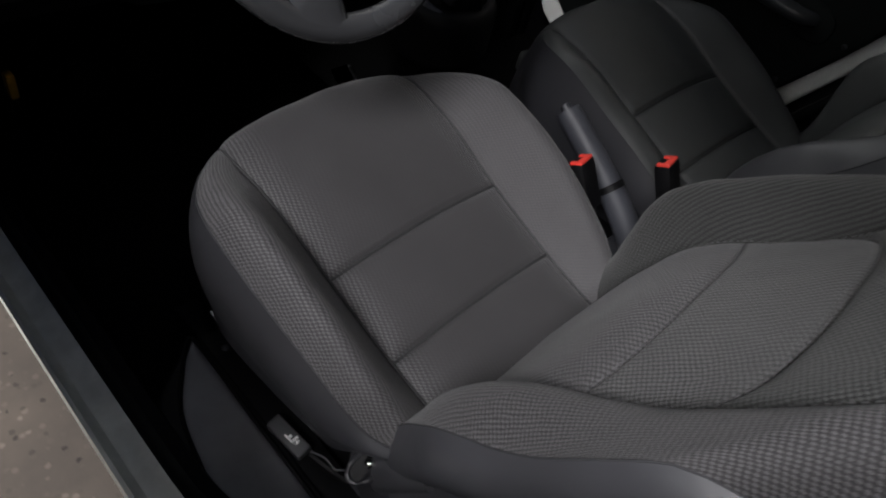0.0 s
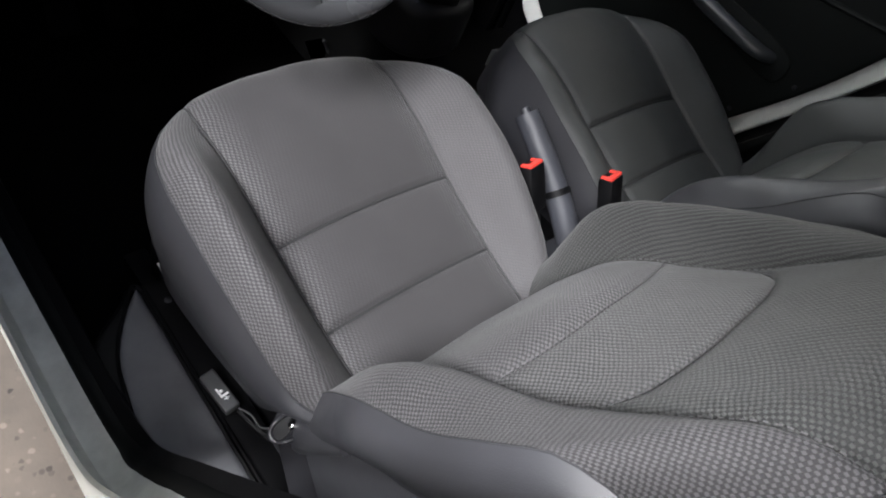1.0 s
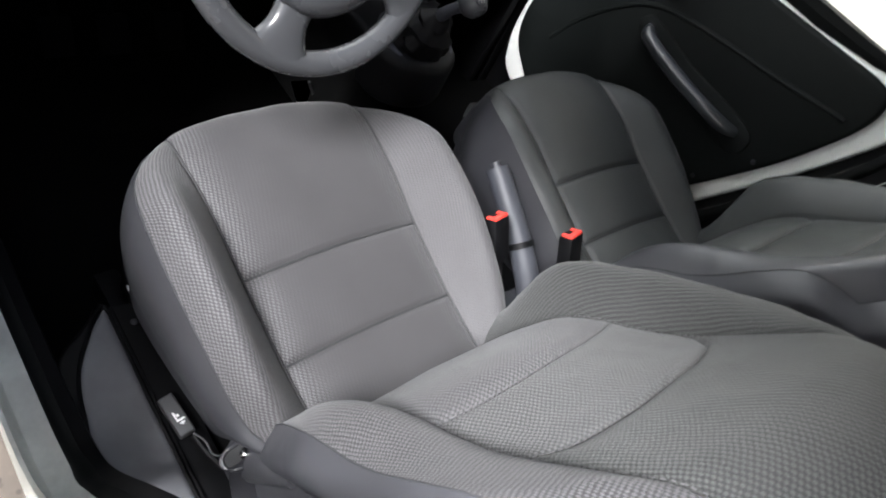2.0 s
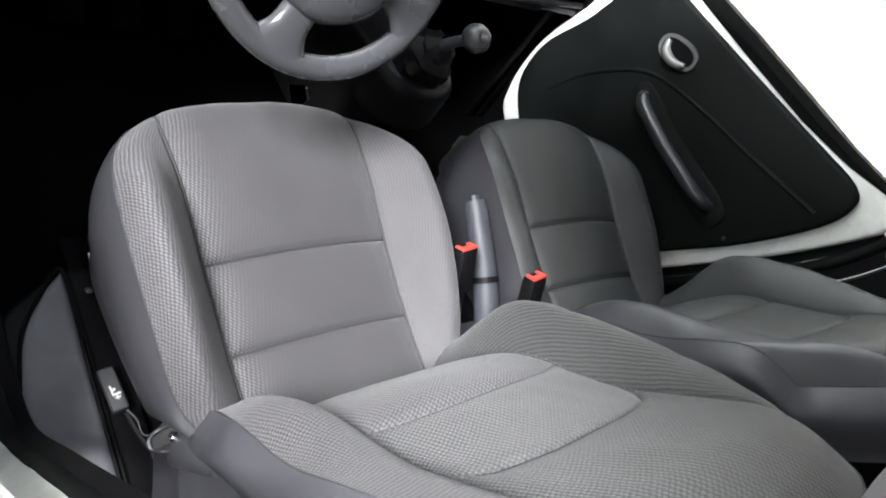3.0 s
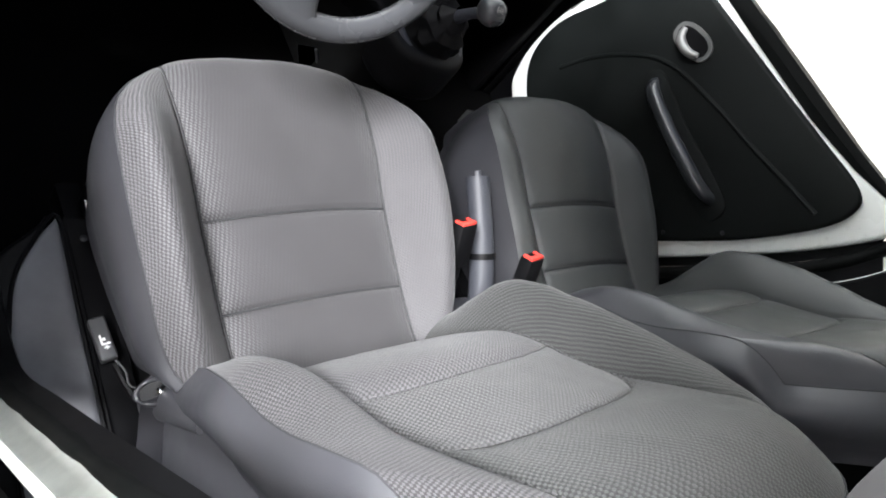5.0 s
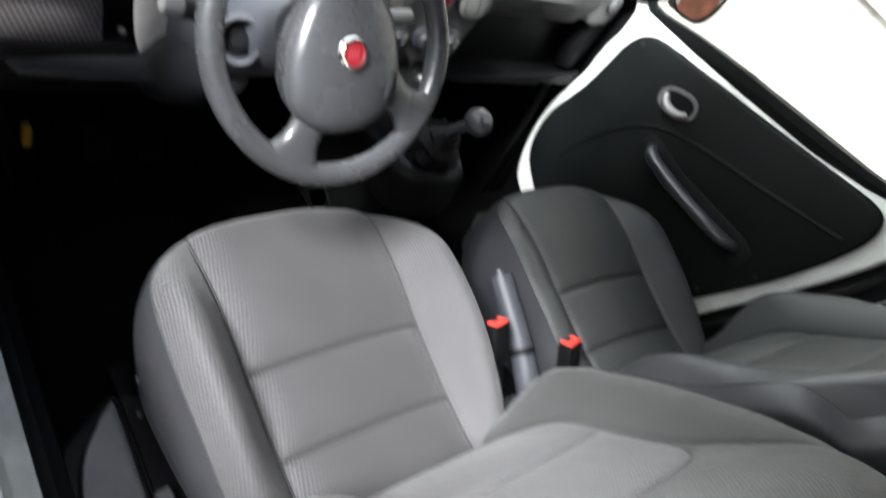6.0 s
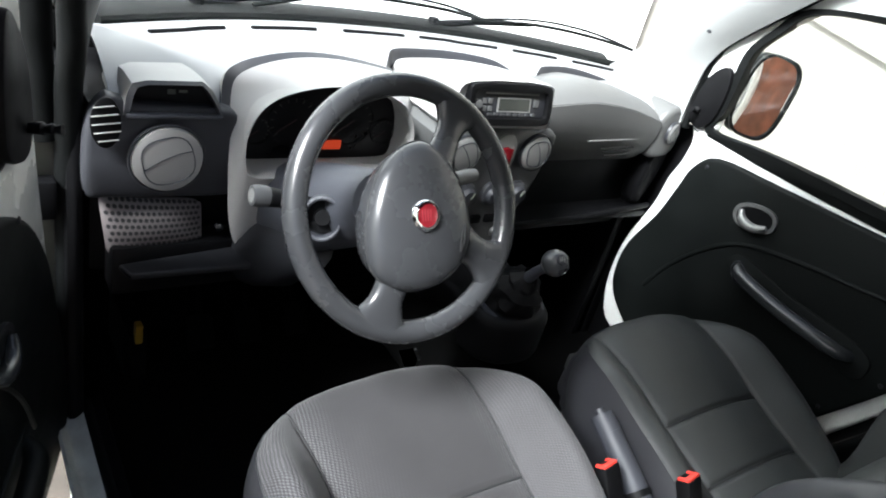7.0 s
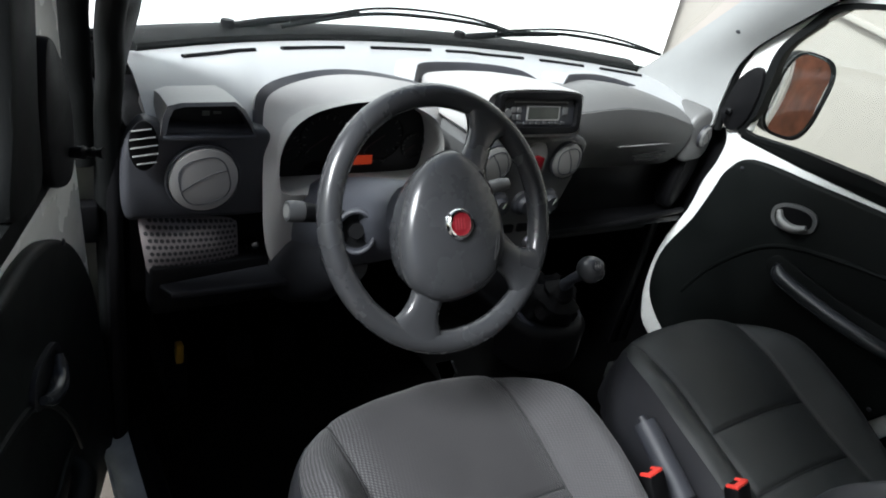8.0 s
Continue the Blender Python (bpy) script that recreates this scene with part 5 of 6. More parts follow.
def grille_at(u, v):
    """The bowed speaker panel; u runs across, v upwards, both from -1 to 1."""
    a, b = (u + 1) / 2, (v + 1) / 2
    round_ = 0.006 * (abs(u) ** 8 * abs(v) ** 8)
    x = (-0.703 + 0.161 * a) * (1 - b) + (-0.716 + 0.172 * a) * b
    z = (0.772 + 0.010 * a) * (1 - b) + (0.889 - 0.018 * a) * b
    bow = 0.020 * (1 - u * u) ** 0.6 * (1 - v * v) ** 0.6
    return Vector((x - round_ * math.copysign(1, u), 0.638 - bow, z - round_ * math.copysign(1, v)))


ends = [-1 + 2 * k / 24 for k in range(25)]
grille = part("speaker_grille", move(sheet(grille_at, ends, ends, 0.012), G), GRILLE, dash, "brownish grey bowed perforated speaker panel", 70)
holes = bmesh.new()
for i in range(17):
    for j in range(9):
        hu, hv = -0.90 + 0.11 * i + 0.055 * (j % 2), -0.86 + 0.215 * j
        if abs(hu) > 0.93 or hu ** 2 * 0.8 + hv ** 2 * 0.55 > 1.05:
            continue
        rim_ = [grille_at(hu + 0.044 * math.cos(q), hv + 0.072 * math.sin(q)) + Vector((0, -0.0006, 0)) for q in (math.pi * k / 4 for k in range(8))]
        holes.faces.new([holes.verts.new(p) for p in rim_])
tagged(part("perforation", move(holes, G), SEAM_DARK, grille), kind="stuff")
part("knee_shelf", move(slab([(-0.69, 0.61), (-0.674, 0.566), (-0.56, 0.548), (-0.44, 0.532), (-0.412, 0.56), (-0.41, 0.66), (-0.69, 0.66)], 0.014, 0.005, 3), pose(-0.55, 0, 0.764, 0, -5, 0) @ Matrix.Translation((0.55, 0, 0))), DIM_PLASTIC, dash, "dark ledge above the footwell")
part("lower_lining", block(-0.70, 0.60, 0.70, -0.42, 0.66, 0.80, 0.01), BLACK_PLASTIC, dash)
part("fuse_knob", move(lathe([(0, 0.016), (0.007, 0.015), (0.009, 0.01), (0.008, 0)], 16), pose(-0.515, 0.622, 0.823) @ plane), CHROME, dash, "small chrome lock")

# binnacle
outer = spline([(-0.470, 0.780, 0), (-0.494, 0.806, 0), (-0.510, 0.88, 0), (-0.514, 0.99, 0), (-0.504, 1.062, 0), (-0.484, 1.102, 0), (-0.417, 1.128, 0), (-0.340, 1.137, 0), (-0.244, 1.130, 0), (-0.165, 1.112, 0), (-0.125, 1.06, 0),
                (-0.125, 0.97, 0), (-0.15, 0.92, 0), (-0.22, 0.915, 0), (-0.33, 0.915, 0), (-0.41, 0.90, 0), (-0.425, 0.83, 0), (-0.434, 0.786, 0)], True, 4)
inner_line = spline([(-0.492, 0.955, 0), (-0.498, 0.990, 0), (-0.496, 1.035, 0), (-0.474, 1.075, 0), (-0.428, 1.102, 0), (-0.349, 1.117, 0), (-0.265, 1.112, 0), (-0.200, 1.085, 0), (-0.170, 1.04, 0), (-0.165, 0.995, 0), (-0.168, 0.955, 0), (-0.19, 0.945, 0), (-0.26, 0.943, 0),
                     (-0.33, 0.943, 0), (-0.40, 0.943, 0), (-0.455, 0.943, 0), (-0.473, 0.944, 0), (-0.482, 0.948, 0)], True, 4)
bez_bm = bmesh.new()
n_b = len(outer)


def brow(z):
    """The binnacle leans back towards its brow."""
    return table(z, [(0.90, 0.592), (0.99, 0.602), (1.09, 0.660)])


loops_b = []
for kind_ in (0, 0.08, 0.25, 0.5, 0.75, 0.92, 1):
    loops_b.append([bez_bm.verts.new((p.x + (q.x - p.x) * kind_, brow(p.y) + (0.565 - brow(p.y)) * kind_ ** 0.75, p.y + (q.y - p.y) * kind_)) for p, q in zip(outer, inner_line)])
for depth in (0.575, 0.645):
    loops_b.append([bez_bm.verts.new((q.x, depth, q.y)) for q in inner_line])
for a, b in zip(loops_b, loops_b[1:]):
    for k in range(n_b):
        bez_bm.faces.new((a[k], a[(k + 1) % n_b], b[(k + 1) % n_b], b[k]))
bez = part("binnacle", bez_bm, PALE_PLASTIC, dash, "pale grey instrument binnacle", 50)


def brow_at(k, t):
    """A narrow band, coloured dark for shade, that stands round the binnacle, wider over its outer shoulder."""
    p = outer[int(k)]
    away = Vector((p.x + 0.33, p.y - 1.0, 0)).normalized() * glide(k, [(13, 0.008), (16, 0.013), (20, 0.013), (24, 0.008), (28, 0.005), (32, 0.003), (36, 0.001)])
    return Vector((p.x + away.x * t, brow(p.y) - 0.001 + 0.014 * t, p.y + away.y * t))


def hood_at(k, t):
    p = brow_at(k, 1.0)
    shrink = 1 - 0.30 * t ** 1.5
    return Vector((-0.33 + (p.x + 0.33) * shrink, p.y + 0.12 * t, 1.02 + (p.z - 1.02) * (1 - 0.66 * t ** 0.9)))
part("hood_band", sheet(brow_at, list(range(13, 37)), [k / 3 for k in range(4)], 0.002), DARK_PLASTIC, bez, "band round the binnacle, shade put into its dark colour")
part("hood", sheet(hood_at, list(range(13, 37)), [k / 8 for k in range(9)], 0.004), PALE_PLASTIC, bez, "grey hood over the dials")
part("dial_panel", face([(p.x, p.y) for p in inner_line], 0.648, 0.003, 0), DIAL_FACE, bez, "dark dial panel")
for cx, cz, r in ((-0.385, 1.02, 0.048), (-0.265, 1.02, 0.048), (-0.453, 1.0, 0.026), (-0.19, 1.0, 0.026)):
    dial = part("dial", move(tube([(a, b, 0) for a, b in oval(r, r, 32)], 0.0015, 5, True), pose(cx, 0.642, cz) @ plane), BLACK_PLASTIC, bez, "dark dial rim")
    marks = bmesh.new()
    for k in range(13):
        q = radians(-130 + 260 * k / 12)
        marks = merge(marks, move(block(-0.0006, 0.0, r * 0.78, 0.0006, 0.0006, r * 0.93, 0), pose(cx, 0.6405, cz, 0, math.degrees(q), 0)))
    part("marks", marks, LCD, dial)
    part("needle", move(block(-0.001, -0.001, -r * 0.15, 0.001, 0.0005, r * 0.8, 0), pose(cx, 0.6395, cz, 0, -125, 0)), NEEDLE, dial)
part("amber_display", block(-0.352, 0.638, 0.964, -0.280, 0.6405, 0.983, 0.001, 1), AMBER, bez, "glowing amber display")

# centre: radio pod, vents, switch, controls
pod_line = spline([(-0.135, 1.065, 0), (-0.132, 1.11, 0), (-0.124, 1.155, 0), (-0.06, 1.165, 0), (0.0, 1.166, 0), (0.05, 1.165, 0), (0.106, 1.155, 0), (0.114, 1.11, 0), (0.116, 1.065, 0), (0.0, 1.062, 0)], True, 4)
pod_bm = bmesh.new()
loops_p = []
for y, sx, dz in ((0.512, 0.97, -0.004), (0.508, 0.99, -0.001), (0.515, 1.0, 0), (0.60, 1.02, -0.010), (0.68, 1.03, -0.024), (0.74, 1.0, -0.038), (0.78, 0.92, -0.052), (0.81, 0.80, -0.070)):
    loops_p.append([pod_bm.verts.new((p.x * sx, y + 0.0, p.y + (dz if p.y > 1.1 else 0) + (p.y - 1.1) * 0.0)) for p in pod_line])
for a, b in zip(loops_p, loops_p[1:]):
    for k in range(len(pod_line)):
        pod_bm.faces.new((a[k], a[(k + 1) % len(pod_line)], b[(k + 1) % len(pod_line)], b[k]))
pod_bm.faces.new(loops_p[0])
part("radio_pod", pod_bm, PALE_PLASTIC, dash, "grey pod round the radio", 45)
radio = thing("car_radio", "black car radio with a grey display and disc slot", "radio")
R = pose(-0.008, 0.512, 1.118, -14, 0, 0)
part("surround", move(frame_ring(oval(0.104, 0.040, 40, 9), oval(0.092, 0.027, 40, 9), 0.022, 0.003), R @ plane), BLACK_PLASTIC, radio)
part("face", move(slab(oval(0.0925, 0.0275, 40, 9), 0.012, 0.002), R @ plane), DARK_PLASTIC, radio)
part("display_frame", move(frame_ring([(-0.031, -0.0145), (0.053, -0.0145), (0.053, 0.0135), (-0.031, 0.0135)], [(-0.028, -0.012), (0.050, -0.012), (0.050, 0.011), (-0.028, 0.011)], 0.014), R @ plane), GREY_PLASTIC, radio)
part("disc_slot", move(block(-0.06, -0.0145, 0.015, 0.07, -0.0115, 0.019, 0.0005, 1), R), SEAM_DARK, radio)
part("slot_trim", move(block(-0.062, -0.0135, 0.0195, 0.074, -0.0115, 0.0225, 0.0005, 1), R), GREY_PLASTIC, radio)
part("display", move(block(-0.028, -0.0145, -0.012, 0.050, -0.0115, 0.011, 0.001, 1), R), RADIO_LCD, radio, "dim grey display")
for k in range(8):
    part("key", move(block(-0.055 + k * 0.016, -0.0145, -0.0225, -0.043 + k * 0.016, -0.0115, -0.0165, 0.001, 1), R), LEVER_PLASTIC, radio)
for a, b in ((-0.064, 0.006), (-0.050, 0.006), (-0.064, -0.008), (-0.050, -0.008)):
    part("key", move(block(a - 0.005, -0.0145, b - 0.005, a + 0.005, -0.0115, b + 0.005, 0.001, 1), R), MID_PLASTIC, radio)
part("volume_knob", move(lathe([(0, 0.022), (0.008, 0.021), (0.0095, 0.012), (0.0095, 0)], 20), R @ pose(-0.082, 0, 0) @ plane), MID_PLASTIC, radio)
part("side_key", move(block(0.060, -0.0145, -0.004, 0.074, -0.0115, 0.012, 0.002, 1), R), MID_PLASTIC, radio)

stack_line = spline([(-0.14, 1.06, 0), (-0.142, 1.0, 0), (-0.12, 0.93, 0), (-0.10, 0.85, 0), (-0.085, 0.78, 0), (0.0, 0.76, 0), (0.085, 0.78, 0), (0.10, 0.85, 0), (0.13, 0.93, 0), (0.15, 1.0, 0), (0.148, 1.06, 0), (0.0, 1.068, 0)], True, 4)
part("centre_panel", move(slab([(p.x, p.y) for p in stack_line], 0.14, 0.014, 3), Matrix.Translation((0, 0.645, 0)) @ plane), MID_PLASTIC, dash, "grey centre panel")
ST = 0.503
round_vent(-0.088, ST, 1.015, 0.040, GREY_PLASTIC, 0, 0, 70)
round_vent(0.100, ST, 1.018, 0.040, GREY_PLASTIC, 0, 0, 80)
switch = part("hazard_switch", move(slab(oval(0.030, 0.043, 32, 2.3), 0.010, 0.004), pose(0.012, ST, 1.018) @ plane), GREY_PLASTIC, dash, "switch housing with red key")
part("red_key", move(slab([(-0.017, -0.030), (0.017, -0.030), (0.019, 0.016), (0.0, 0.022), (-0.019, 0.016)], 0.012, 0.003), pose(0.012, ST - 0.002, 1.013) @ plane), RED_ENAMEL, switch, "dark red hazard key")
for cx, cz in ((-0.055, 0.925), (0.012, 0.925), (0.078, 0.925)):
    kn = part("control_knob", move(lathe([(0, 0.024), (0.016, 0.023), (0.019, 0.012), (0.026, 0.008), (0.028, 0)], 28), pose(cx, ST, cz) @ plane), DARK_PLASTIC, dash, "dark rotary heater knob")
    part("pointer", move(block(-0.002, -0.026, 0.0, 0.002, -0.023, 0.016, 0.0005, 1), pose(cx, ST, cz, 0, 30, 0)), LCD, kn)
for cx in (-0.05, -0.01, 0.03):
    part("push_switch", move(block(cx - 0.014, ST - 0.006, 0.855, cx + 0.014, ST + 0.004, 0.873, 0.003, 2), Matrix.Identity(4)), BLACK_PLASTIC, dash)
part("lighter_socket", move(lathe([(0, 0.010), (0.010, 0.010), (0.012, 0.006), (0.013, 0)], 20), pose(0.055, ST, 0.828) @ plane), STEEL, dash, "round lighter socket")

# gear lever on its shelf below the centre panel
shelf_line = spline([(-0.085, 0.55, 0), (-0.088, 0.40, 0), (-0.078, 0.315, 0), (-0.03, 0.275, 0), (0.04, 0.272, 0), (0.09, 0.31, 0), (0.105, 0.40, 0), (0.105, 0.55, 0)], True, 4)
part("gear_shelf", move(slab([(p.x, p.y) for p in shelf_line], 0.11, 0.02, 3), Matrix.Translation((0, 0, 0.645))), BLACK_PLASTIC, dash, "black shelf below the centre panel")
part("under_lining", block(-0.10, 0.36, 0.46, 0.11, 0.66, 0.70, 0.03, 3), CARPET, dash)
bracket_bm = bmesh.new()
quad_b = [(-0.119, 0.58), (-0.07, 0.50), (-0.115, 0.50), (-0.158, 0.58)]
bracket_bm.faces.new([bracket_bm.verts.new((a, 0.45, b)) for a, b in quad_b])
bmesh.ops.solidify(bracket_bm, geom=bracket_bm.faces[:], thickness=0.006)
prop = part("console_bracket", bracket_bm, SLATE_PLASTIC, dash, "grey bracket beneath the centre shelf")
part("bracket_edge", tube([(-0.119, 0.444, 0.58), (-0.07, 0.444, 0.50)], 0.003, 6), STEEL, prop, "bright bare edge")
gear = thing("gear_lever", "gear lever with a round glossy knob and black gaiter", "gear lever")
part("gaiter_ring", move(tube([(a, b, 0) for a, b in oval(0.072, 0.062, 36, 2.6)], 0.007, 8, True), pose(0.01, 0.352, 0.757, 12)), SLATE_PLASTIC, gear)
folds = [(0.068, 0.0), (0.058, 0.018), (0.060, 0.026), (0.046, 0.040), (0.048, 0.048), (0.034, 0.060), (0.034, 0.068), (0.02, 0.082), (0.012, 0.092)]
boot = lathe(folds, 40)
for v in boot.verts:
    swing = noise.noise(Vector((v.co.x * 38, v.co.y * 38, v.co.z * 60)))
    v.co.x *= 1 + 0.22 * swing
    v.co.y *= 1 + 0.22 * swing
    v.co.z += 0.008 * noise.noise(Vector((v.co.x * 60, v.co.y * 60, 3)))
part("gaiter", move(boot, pose(0.01, 0.352, 0.757, 20)), BLACK_PLASTIC, gear, "black folded gaiter")
part("rod", tube([(0.008, 0.325, 0.825), (-0.002, 0.295, 0.865), (-0.012, 0.258, 0.905)], [0.013, 0.010, 0.011], 12), SLATE_PLASTIC, gear)
ball = bmesh.new()
bmesh.ops.create_uvsphere(ball, u_segments=28, v_segments=16, radius=0.0265)
knob = part("knob", move(ball, pose(-0.014, 0.250, 0.914) @ Matrix.Diagonal((1, 1, 0.95, 1))), WHEEL_PLASTIC, gear, "round grey glossy knob")
top_way = Vector((-0.2, -0.66, 0.72)).normalized()
plate_m = Matrix.Translation(Vector((-0.014, 0.250, 0.914)) + top_way * 0.0245) @ top_way.to_track_quat("Z", "Y").to_matrix().to_4x4()
part("shift_plate", move(lathe([(0, 0.0025), (0.008, 0.002), (0.010, 0.0012), (0.011, -0.002)], 24), plate_m), DARK_PLASTIC, knob, "dark inset cap")
part("shift_marks", move(merge(*[block(-0.006 + 0.005 * k, -0.005, 0.0022, -0.0052 + 0.005 * k, 0.005, 0.0028, 0) for k in range(3)], block(-0.006, -0.0004, 0.0022, 0.0052, 0.0004, 0.0028, 0)), plate_m), PALE_PLASTIC, knob, "pale shift pattern")

# passenger side: curved cover, glovebox, shelf, corner vent
def bulge(x):
    return 1 - abs((x - 0.41) / 0.25) ** 4


def cover_edge(x):
    return glide(x, [(0.165, 1.076), (0.208, 1.083), (0.30, 1.095), (0.352, 1.097), (0.47, 1.084), (0.572, 1.060), (0.655, 1.038)])


def cover_at(x, t):
    y = 0.612 - 0.018 * bulge(x) + 0.20 * t
    return Vector((x, y, cover_edge(x) + 0.034 * (math.sin(math.pi * (0.06 + 0.84 * t ** 0.8)) - 0.187)))


def lid_at(x, t):
    return Vector((x, 0.612 - 0.018 * bulge(x) * math.cos(t * 1.4) + 0.05 * t ** 3, cover_edge(x) - 0.0005 - (cover_edge(x) - 0.9235) * t))


across = [0.165 + 0.445 * k / 30 for k in range(31)]
part("passenger_cover", sheet(cover_at, across, [k / 14 for k in range(15)], 0.004), COVER_PLASTIC, dash, "curved grey cover over the glovebox", 60)
glove = part("glovebox", sheet(lid_at, across, [k / 12 for k in range(13)], 0.004), COVER_PLASTIC, dash, "grey convex glovebox lid", 60)
part("lid_line", tube([(0.17 + 0.435 * k / 24, lid_at(0.17 + 0.435 * k / 24, 0).y, cover_edge(0.17 + 0.435 * k / 24)) for k in range(25)], 0.0010, 5), SEAM_DARK, glove)
part("handle_slot", tube(spline([(0.36, 0.600, 0.998), (0.45, 0.599, 1.001), (0.54, 0.600, 1.004), (0.60, 0.604, 1.006)]), [0.0008] + [0.0018] * 17 + [0.0008], 8), GREY_PLASTIC, glove, "bright slim handle line")
for k in range(3):
    part("rib", tube([(0.42 + 0.01 * k, 0.602, 0.977 - 0.010 * k), (0.54 - 0.01 * k, 0.603, 0.980 - 0.010 * k)], 0.0018, 5), BLACK_PLASTIC, glove)
part("shelf", block(0.14, 0.60, 0.765, 0.70, 0.98, 0.785, 0.008), BLACK_PLASTIC, dash, "black open shelf")
part("shelf_lip", tube([(0.13, 0.60, 0.772), (0.42, 0.60, 0.778), (0.70, 0.605, 0.80)], 0.008, 8), BLACK_PLASTIC, dash)
part("end_cheek", face([(p.x, p.y) for p in spline([(0.655, 0.965, 0), (0.70, 0.97, 0), (0.715, 0.94, 0), (0.70, 0.86, 0), (0.665, 0.80, 0), (0.64, 0.83, 0), (0.648, 0.95, 0)], True, 4)], 0.67, 0.055, 0.012), BLACK_PLASTIC, dash, "black end cheek")
part("end_piece", face([(p.x, p.y) for p in spline([(0.612, 1.050, 0), (0.640, 1.082, 0), (0.672, 1.090, 0), (0.700, 1.062, 0), (0.714, 1.005, 0), (0.704, 0.962, 0), (0.664, 0.946, 0), (0.618, 0.950, 0), (0.611, 1.0, 0)], True, 4)], 0.70, 0.098, 0.016, 4), COVER_PLASTIC, dash, "rounded grey end of the dashboard")
round_vent(0.670, 0.604, 1.020, 0.029, GREY_PLASTIC, 0, 12, 60)

# ---- steering wheel and column ----
wheel = thing("steering_wheel", "grey plastic three-spoke steering wheel with round red badge", "steering wheel")
tilt = radians(30)
WM = Matrix(((1, 0, 0, -0.387), (0, math.sin(tilt), -math.cos(tilt), 0.222), (0, math.cos(tilt), math.sin(tilt), 1.067), (0, 0, 0, 1)))
part("rim", move(tube([(0.1745 * math.sin(2 * math.pi * k / 72), 0.1745 * math.cos(2 * math.pi * k / 72), 0) for k in range(72)], 0.0168, 16, True), WM), WHEEL_PLASTIC, wheel)
hub_line = spline([(-0.083, -0.057, 0), (-0.080, -0.004, 0), (-0.056, 0.054, 0), (-0.019, 0.086, 0), (0.024, 0.090, 0), (0.068, 0.045, 0), (0.086, -0.03, 0), (0.066, -0.085, 0), (0.021, -0.110, 0), (-0.036, -0.112, 0), (-0.072, -0.088, 0)], True, 5)
hub_bm = bmesh.new()
loops_h = []
for k_, z in ((0.0, 0.046), (0.35, 0.045), (0.65, 0.042), (0.85, 0.036), (0.95, 0.030), (1.0, 0.020), (0.985, 0.008), (0.90, -0.02), (0.75, -0.05), (0.6, -0.075)):
    if k_ == 0:
        loops_h.append([hub_bm.verts.new((0, -0.01, z))])
    else:
        loops_h.append([hub_bm.verts.new((p.x * k_, -0.01 + (p.y + 0.01) * k_, z)) for p in hub_line])
for a, b in zip(loops_h, loops_h[1:]):
    n_h = len(b)
    for k in range(n_h):
        quad = list(dict.fromkeys([a[k % len(a)], a[(k + 1) % len(a)], b[(k + 1) % n_h], b[k]]))
        hub_bm.faces.new(quad)
pad = part("hub_pad", move(hub_bm, WM), WHEEL_PLASTIC, wheel, "grey moulded hub pad", 50)
part("pad_seam", move(tube([(p.x * 1.0, p.y * 1.0, 0.0175) for p in hub_line], 0.0018, 6, True), WM), SEAM_DARK, pad)
badge = part("badge", move(lathe([(0.016, 0.0465), (0.0165, 0.050), (0.0195, 0.051), (0.0225, 0.048), (0.023, 0.044)], 32), WM @ pose(-0.004, -0.009, 0)), CHROME, wheel, "round badge with chrome ring")
part("enamel", move(lathe([(0, 0.0485), (0.010, 0.0482), (0.0165, 0.0472)], 32), WM @ pose(-0.004, -0.009, 0)), RED_ENAMEL, badge, "dark red enamel")
part("badge_mark", move(merge(*[block(-0.0085 + 0.0045 * k, -0.008, 0.0484, -0.0065 + 0.0045 * k, 0.008, 0.0489, 0) for k in range(4)]), WM @ pose(-0.004, -0.009, 0)), BADGE_MARK, badge)
part("pad_mark", move(tube(spline([(0.055, -0.065, 0.040), (0.064, -0.045, 0.040), (0.066, -0.025, 0.039), (0.058, -0.045, 0.041), (0.055, -0.065, 0.040)]), 0.0012, 5), WM), SEAM_DARK, pad)


def spoke(angle, w_hub, w_rim):
    """A broad flared arm from the hub to the rim."""
    c, sn = math.sin(radians(angle)), math.cos(radians(angle))
    bm = bmesh.new()
    rows_s = []
    for k in range(17):
        t = k / 16
        r = 0.055 + (0.174 - 0.055) * t
        w = w_hub + (w_rim - w_hub) * t + 0.034 * max(0.0, (t - 0.5) / 0.5) ** 2.6 + 0.012 * max(0.0, (0.3 - t) / 0.3) ** 2 - 0.007 * math.sin(math.pi * t)
        z = 0.022 * (1 - t) ** 1.3
        th = 0.012 + 0.0042 * t ** 5
        base = Vector((c * r, sn * r, z))
        side = Vector((sn, -c, 0))
        rows_s.append([bm.verts.new(base + side * w * a + Vector((0, 0, th * b))) for a, b in
                       ((-1, 0), (-0.86, 0.75), (-0.5, 1), (0, 1.05), (0.5, 1), (0.86, 0.75), (1, 0), (0.86, -0.75), (0.4, -1), (-0.4, -1), (-0.86, -0.75))])
    for a, b in zip(rows_s, rows_s[1:]):
        for k in range(11):
            bm.faces.new((a[k], a[(k + 1) % 11], b[(k + 1) % 11], b[k]))
    bm.faces.new(rows_s[0])
    bm.faces.new(rows_s[-1])
    return part("spoke", move(bm, WM), WHEEL_PLASTIC, wheel, "", 60)


spoke(33, 0.030, 0.024)
spoke(124, 0.036, 0.028)
spoke(-157, 0.036, 0.028)

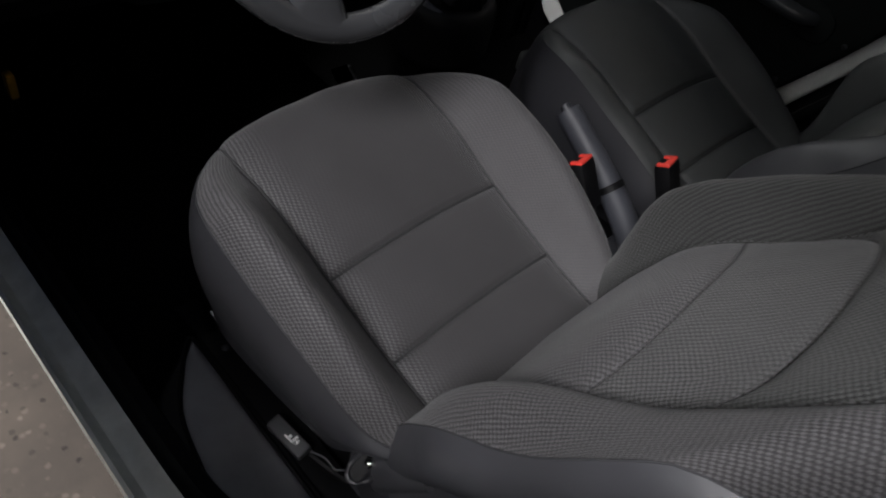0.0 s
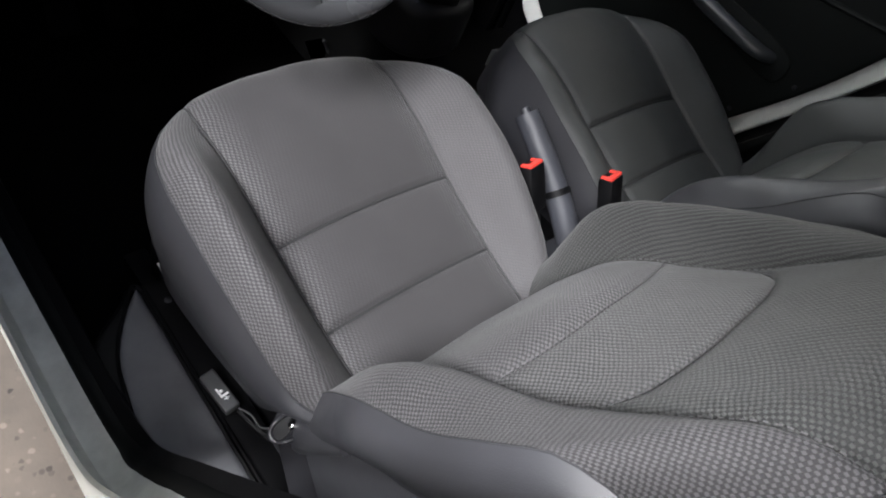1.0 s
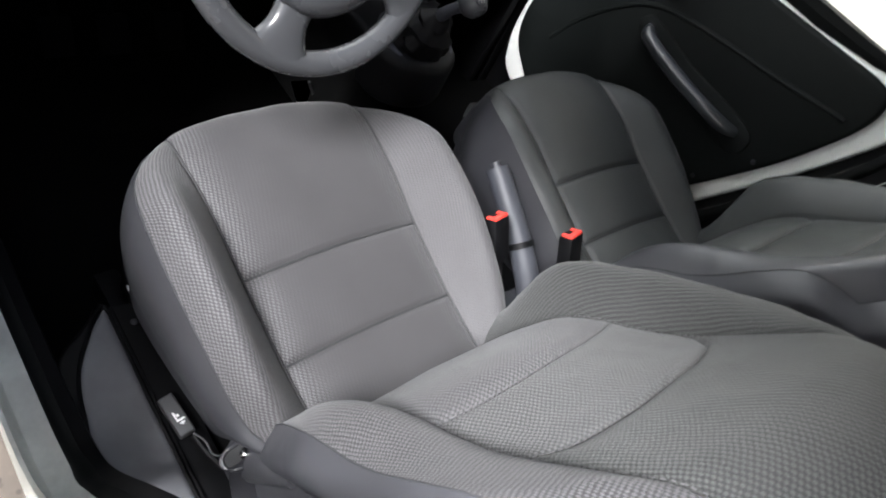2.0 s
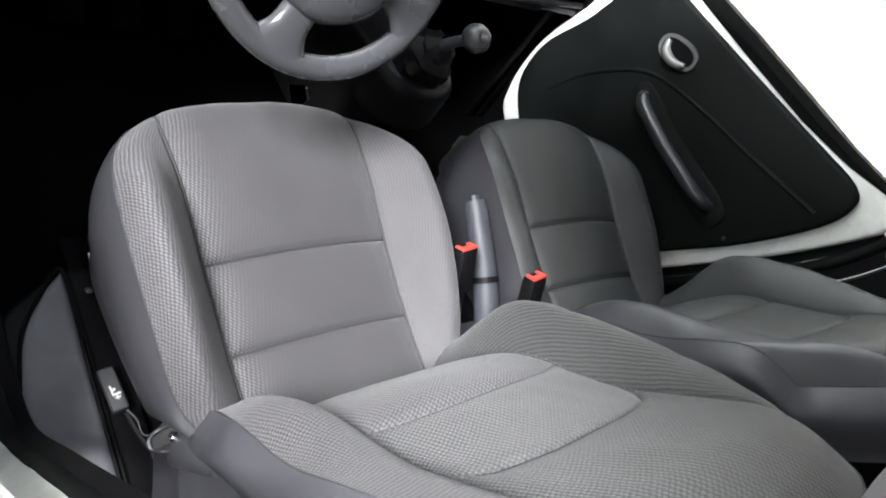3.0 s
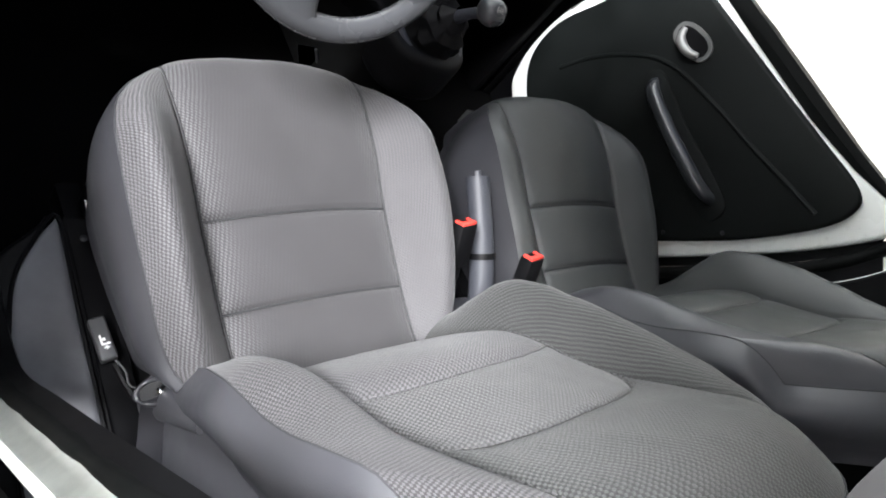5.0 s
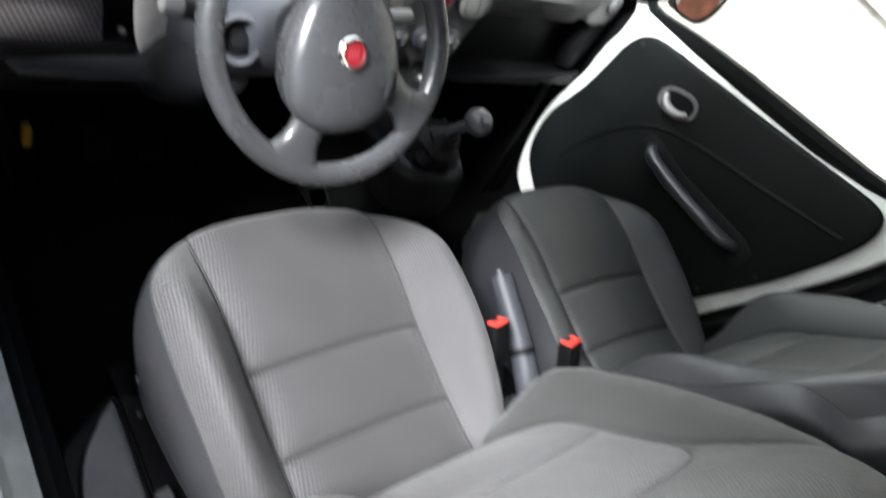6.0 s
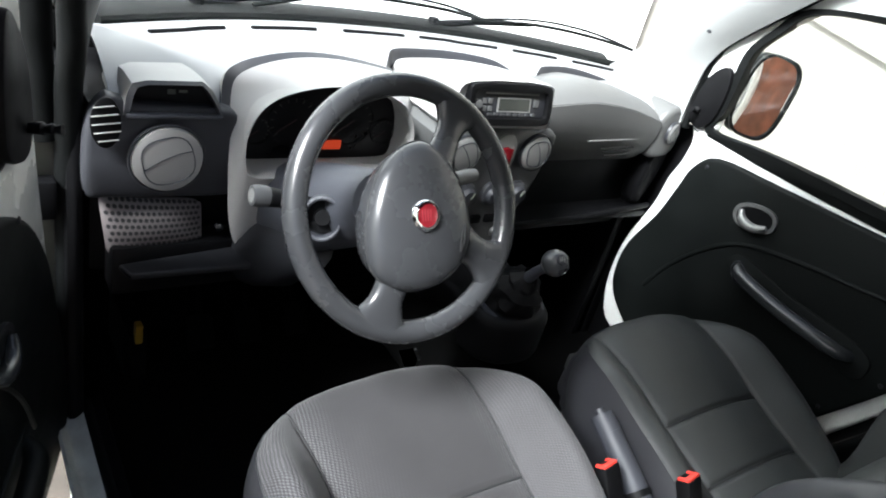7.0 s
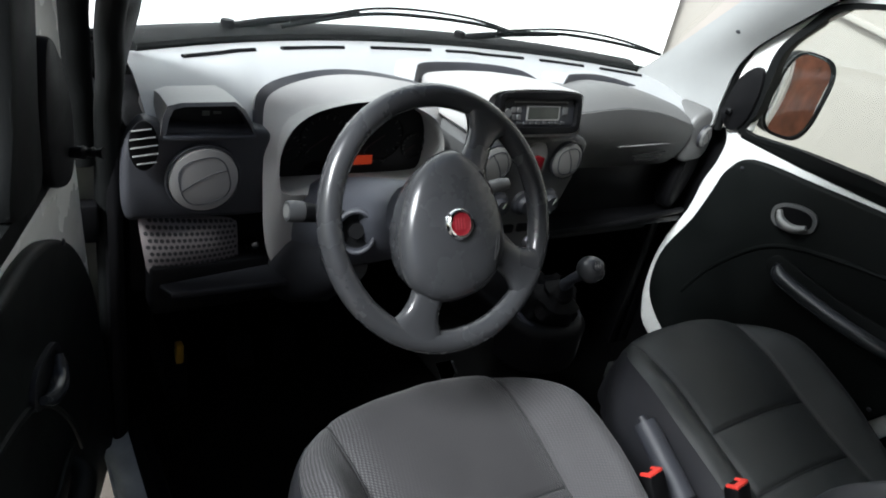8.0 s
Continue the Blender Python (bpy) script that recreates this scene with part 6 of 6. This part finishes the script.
column = thing("steering_column", "grey plastic steering column shroud with stalks and ignition lock", "steering column")
axis = [(-0.386, 0.29, 1.035), (-0.384, 0.36, 0.995), (-0.380, 0.45, 0.945), (-0.376, 0.56, 0.885), (-0.372, 0.66, 0.83)]
part("shroud", tube(axis, [0.052, 0.064, 0.075, 0.085, 0.09], 20), SLATE_PLASTIC, column)
part("lower_cover", tube([(-0.40, 0.47, 0.86), (-0.41, 0.55, 0.80), (-0.42, 0.63, 0.76)], [0.05, 0.07, 0.08], 16), DIM_PLASTIC, column)
left_stalk = part("stalk", tube([(-0.44, 0.375, 0.99), (-0.49, 0.378, 1.002), (-0.535, 0.38, 1.010)], [0.010, 0.013, 0.016], 12), BLACK_PLASTIC, column, "black stalk with pale tip")
part("tip", tube([(-0.532, 0.38, 1.0095), (-0.549, 0.38, 1.0125), (-0.556, 0.38, 1.013)], [0.0165, 0.017, 0.015], 16), LEVER_PLASTIC, left_stalk, "grey end cap")
part("tip_disc", tube([(-0.5555, 0.38, 1.013), (-0.5570, 0.38, 1.0132)], 0.0105, 16), SATIN, left_stalk, "pale round end")
right_stalk = part("stalk", tube([(-0.33, 0.375, 1.0), (-0.26, 0.378, 1.016), (-0.185, 0.38, 1.028)], [0.010, 0.011, 0.012], 12), BLACK_PLASTIC, column, "black stalk with pale tip")
part("tip", tube([(-0.19, 0.38, 1.0275), (-0.165, 0.38, 1.032), (-0.148, 0.38, 1.035)], [0.0125, 0.0125, 0.010], 14), SATIN, right_stalk, "pale grey end")
lock = part("ignition_lock", move(frame_ring(oval(0.032, 0.036, 32), oval(0.025, 0.028, 32), 0.022, 0.004), pose(-0.450, 0.352, 0.985, -18, 0, -30) @ plane), SLATE_PLASTIC, column, "grey ring round the ignition lock")
part("barrel", move(lathe([(0, 0.010), (0.012, 0.010), (0.014, 0.0), (0.026, -0.002)], 24), pose(-0.450, 0.352, 0.985, -18, 0, -30) @ plane), BLACK_PLASTIC, lock)
part("screw_cap", move(lathe([(0, 0.003), (0.005, 0.002), (0.006, 0)], 12), pose(-0.39, 0.41, 0.885, 50, 0, 0) @ plane), BLACK_PLASTIC, column)

# bonnet release deep in the footwell
release = thing("bonnet_release", "small yellow bonnet release lever in the dark footwell", "lever")
part("handle", move(block(-0.008, -0.012, -0.03, 0.008, 0.012, 0.02, 0.004), pose(-0.60, 0.80, 0.455)), YELLOW, release)
part("bracket", block(-0.62, 0.80, 0.30, -0.58, 1.0, 0.44, 0.006), BLACK_PLASTIC, release)
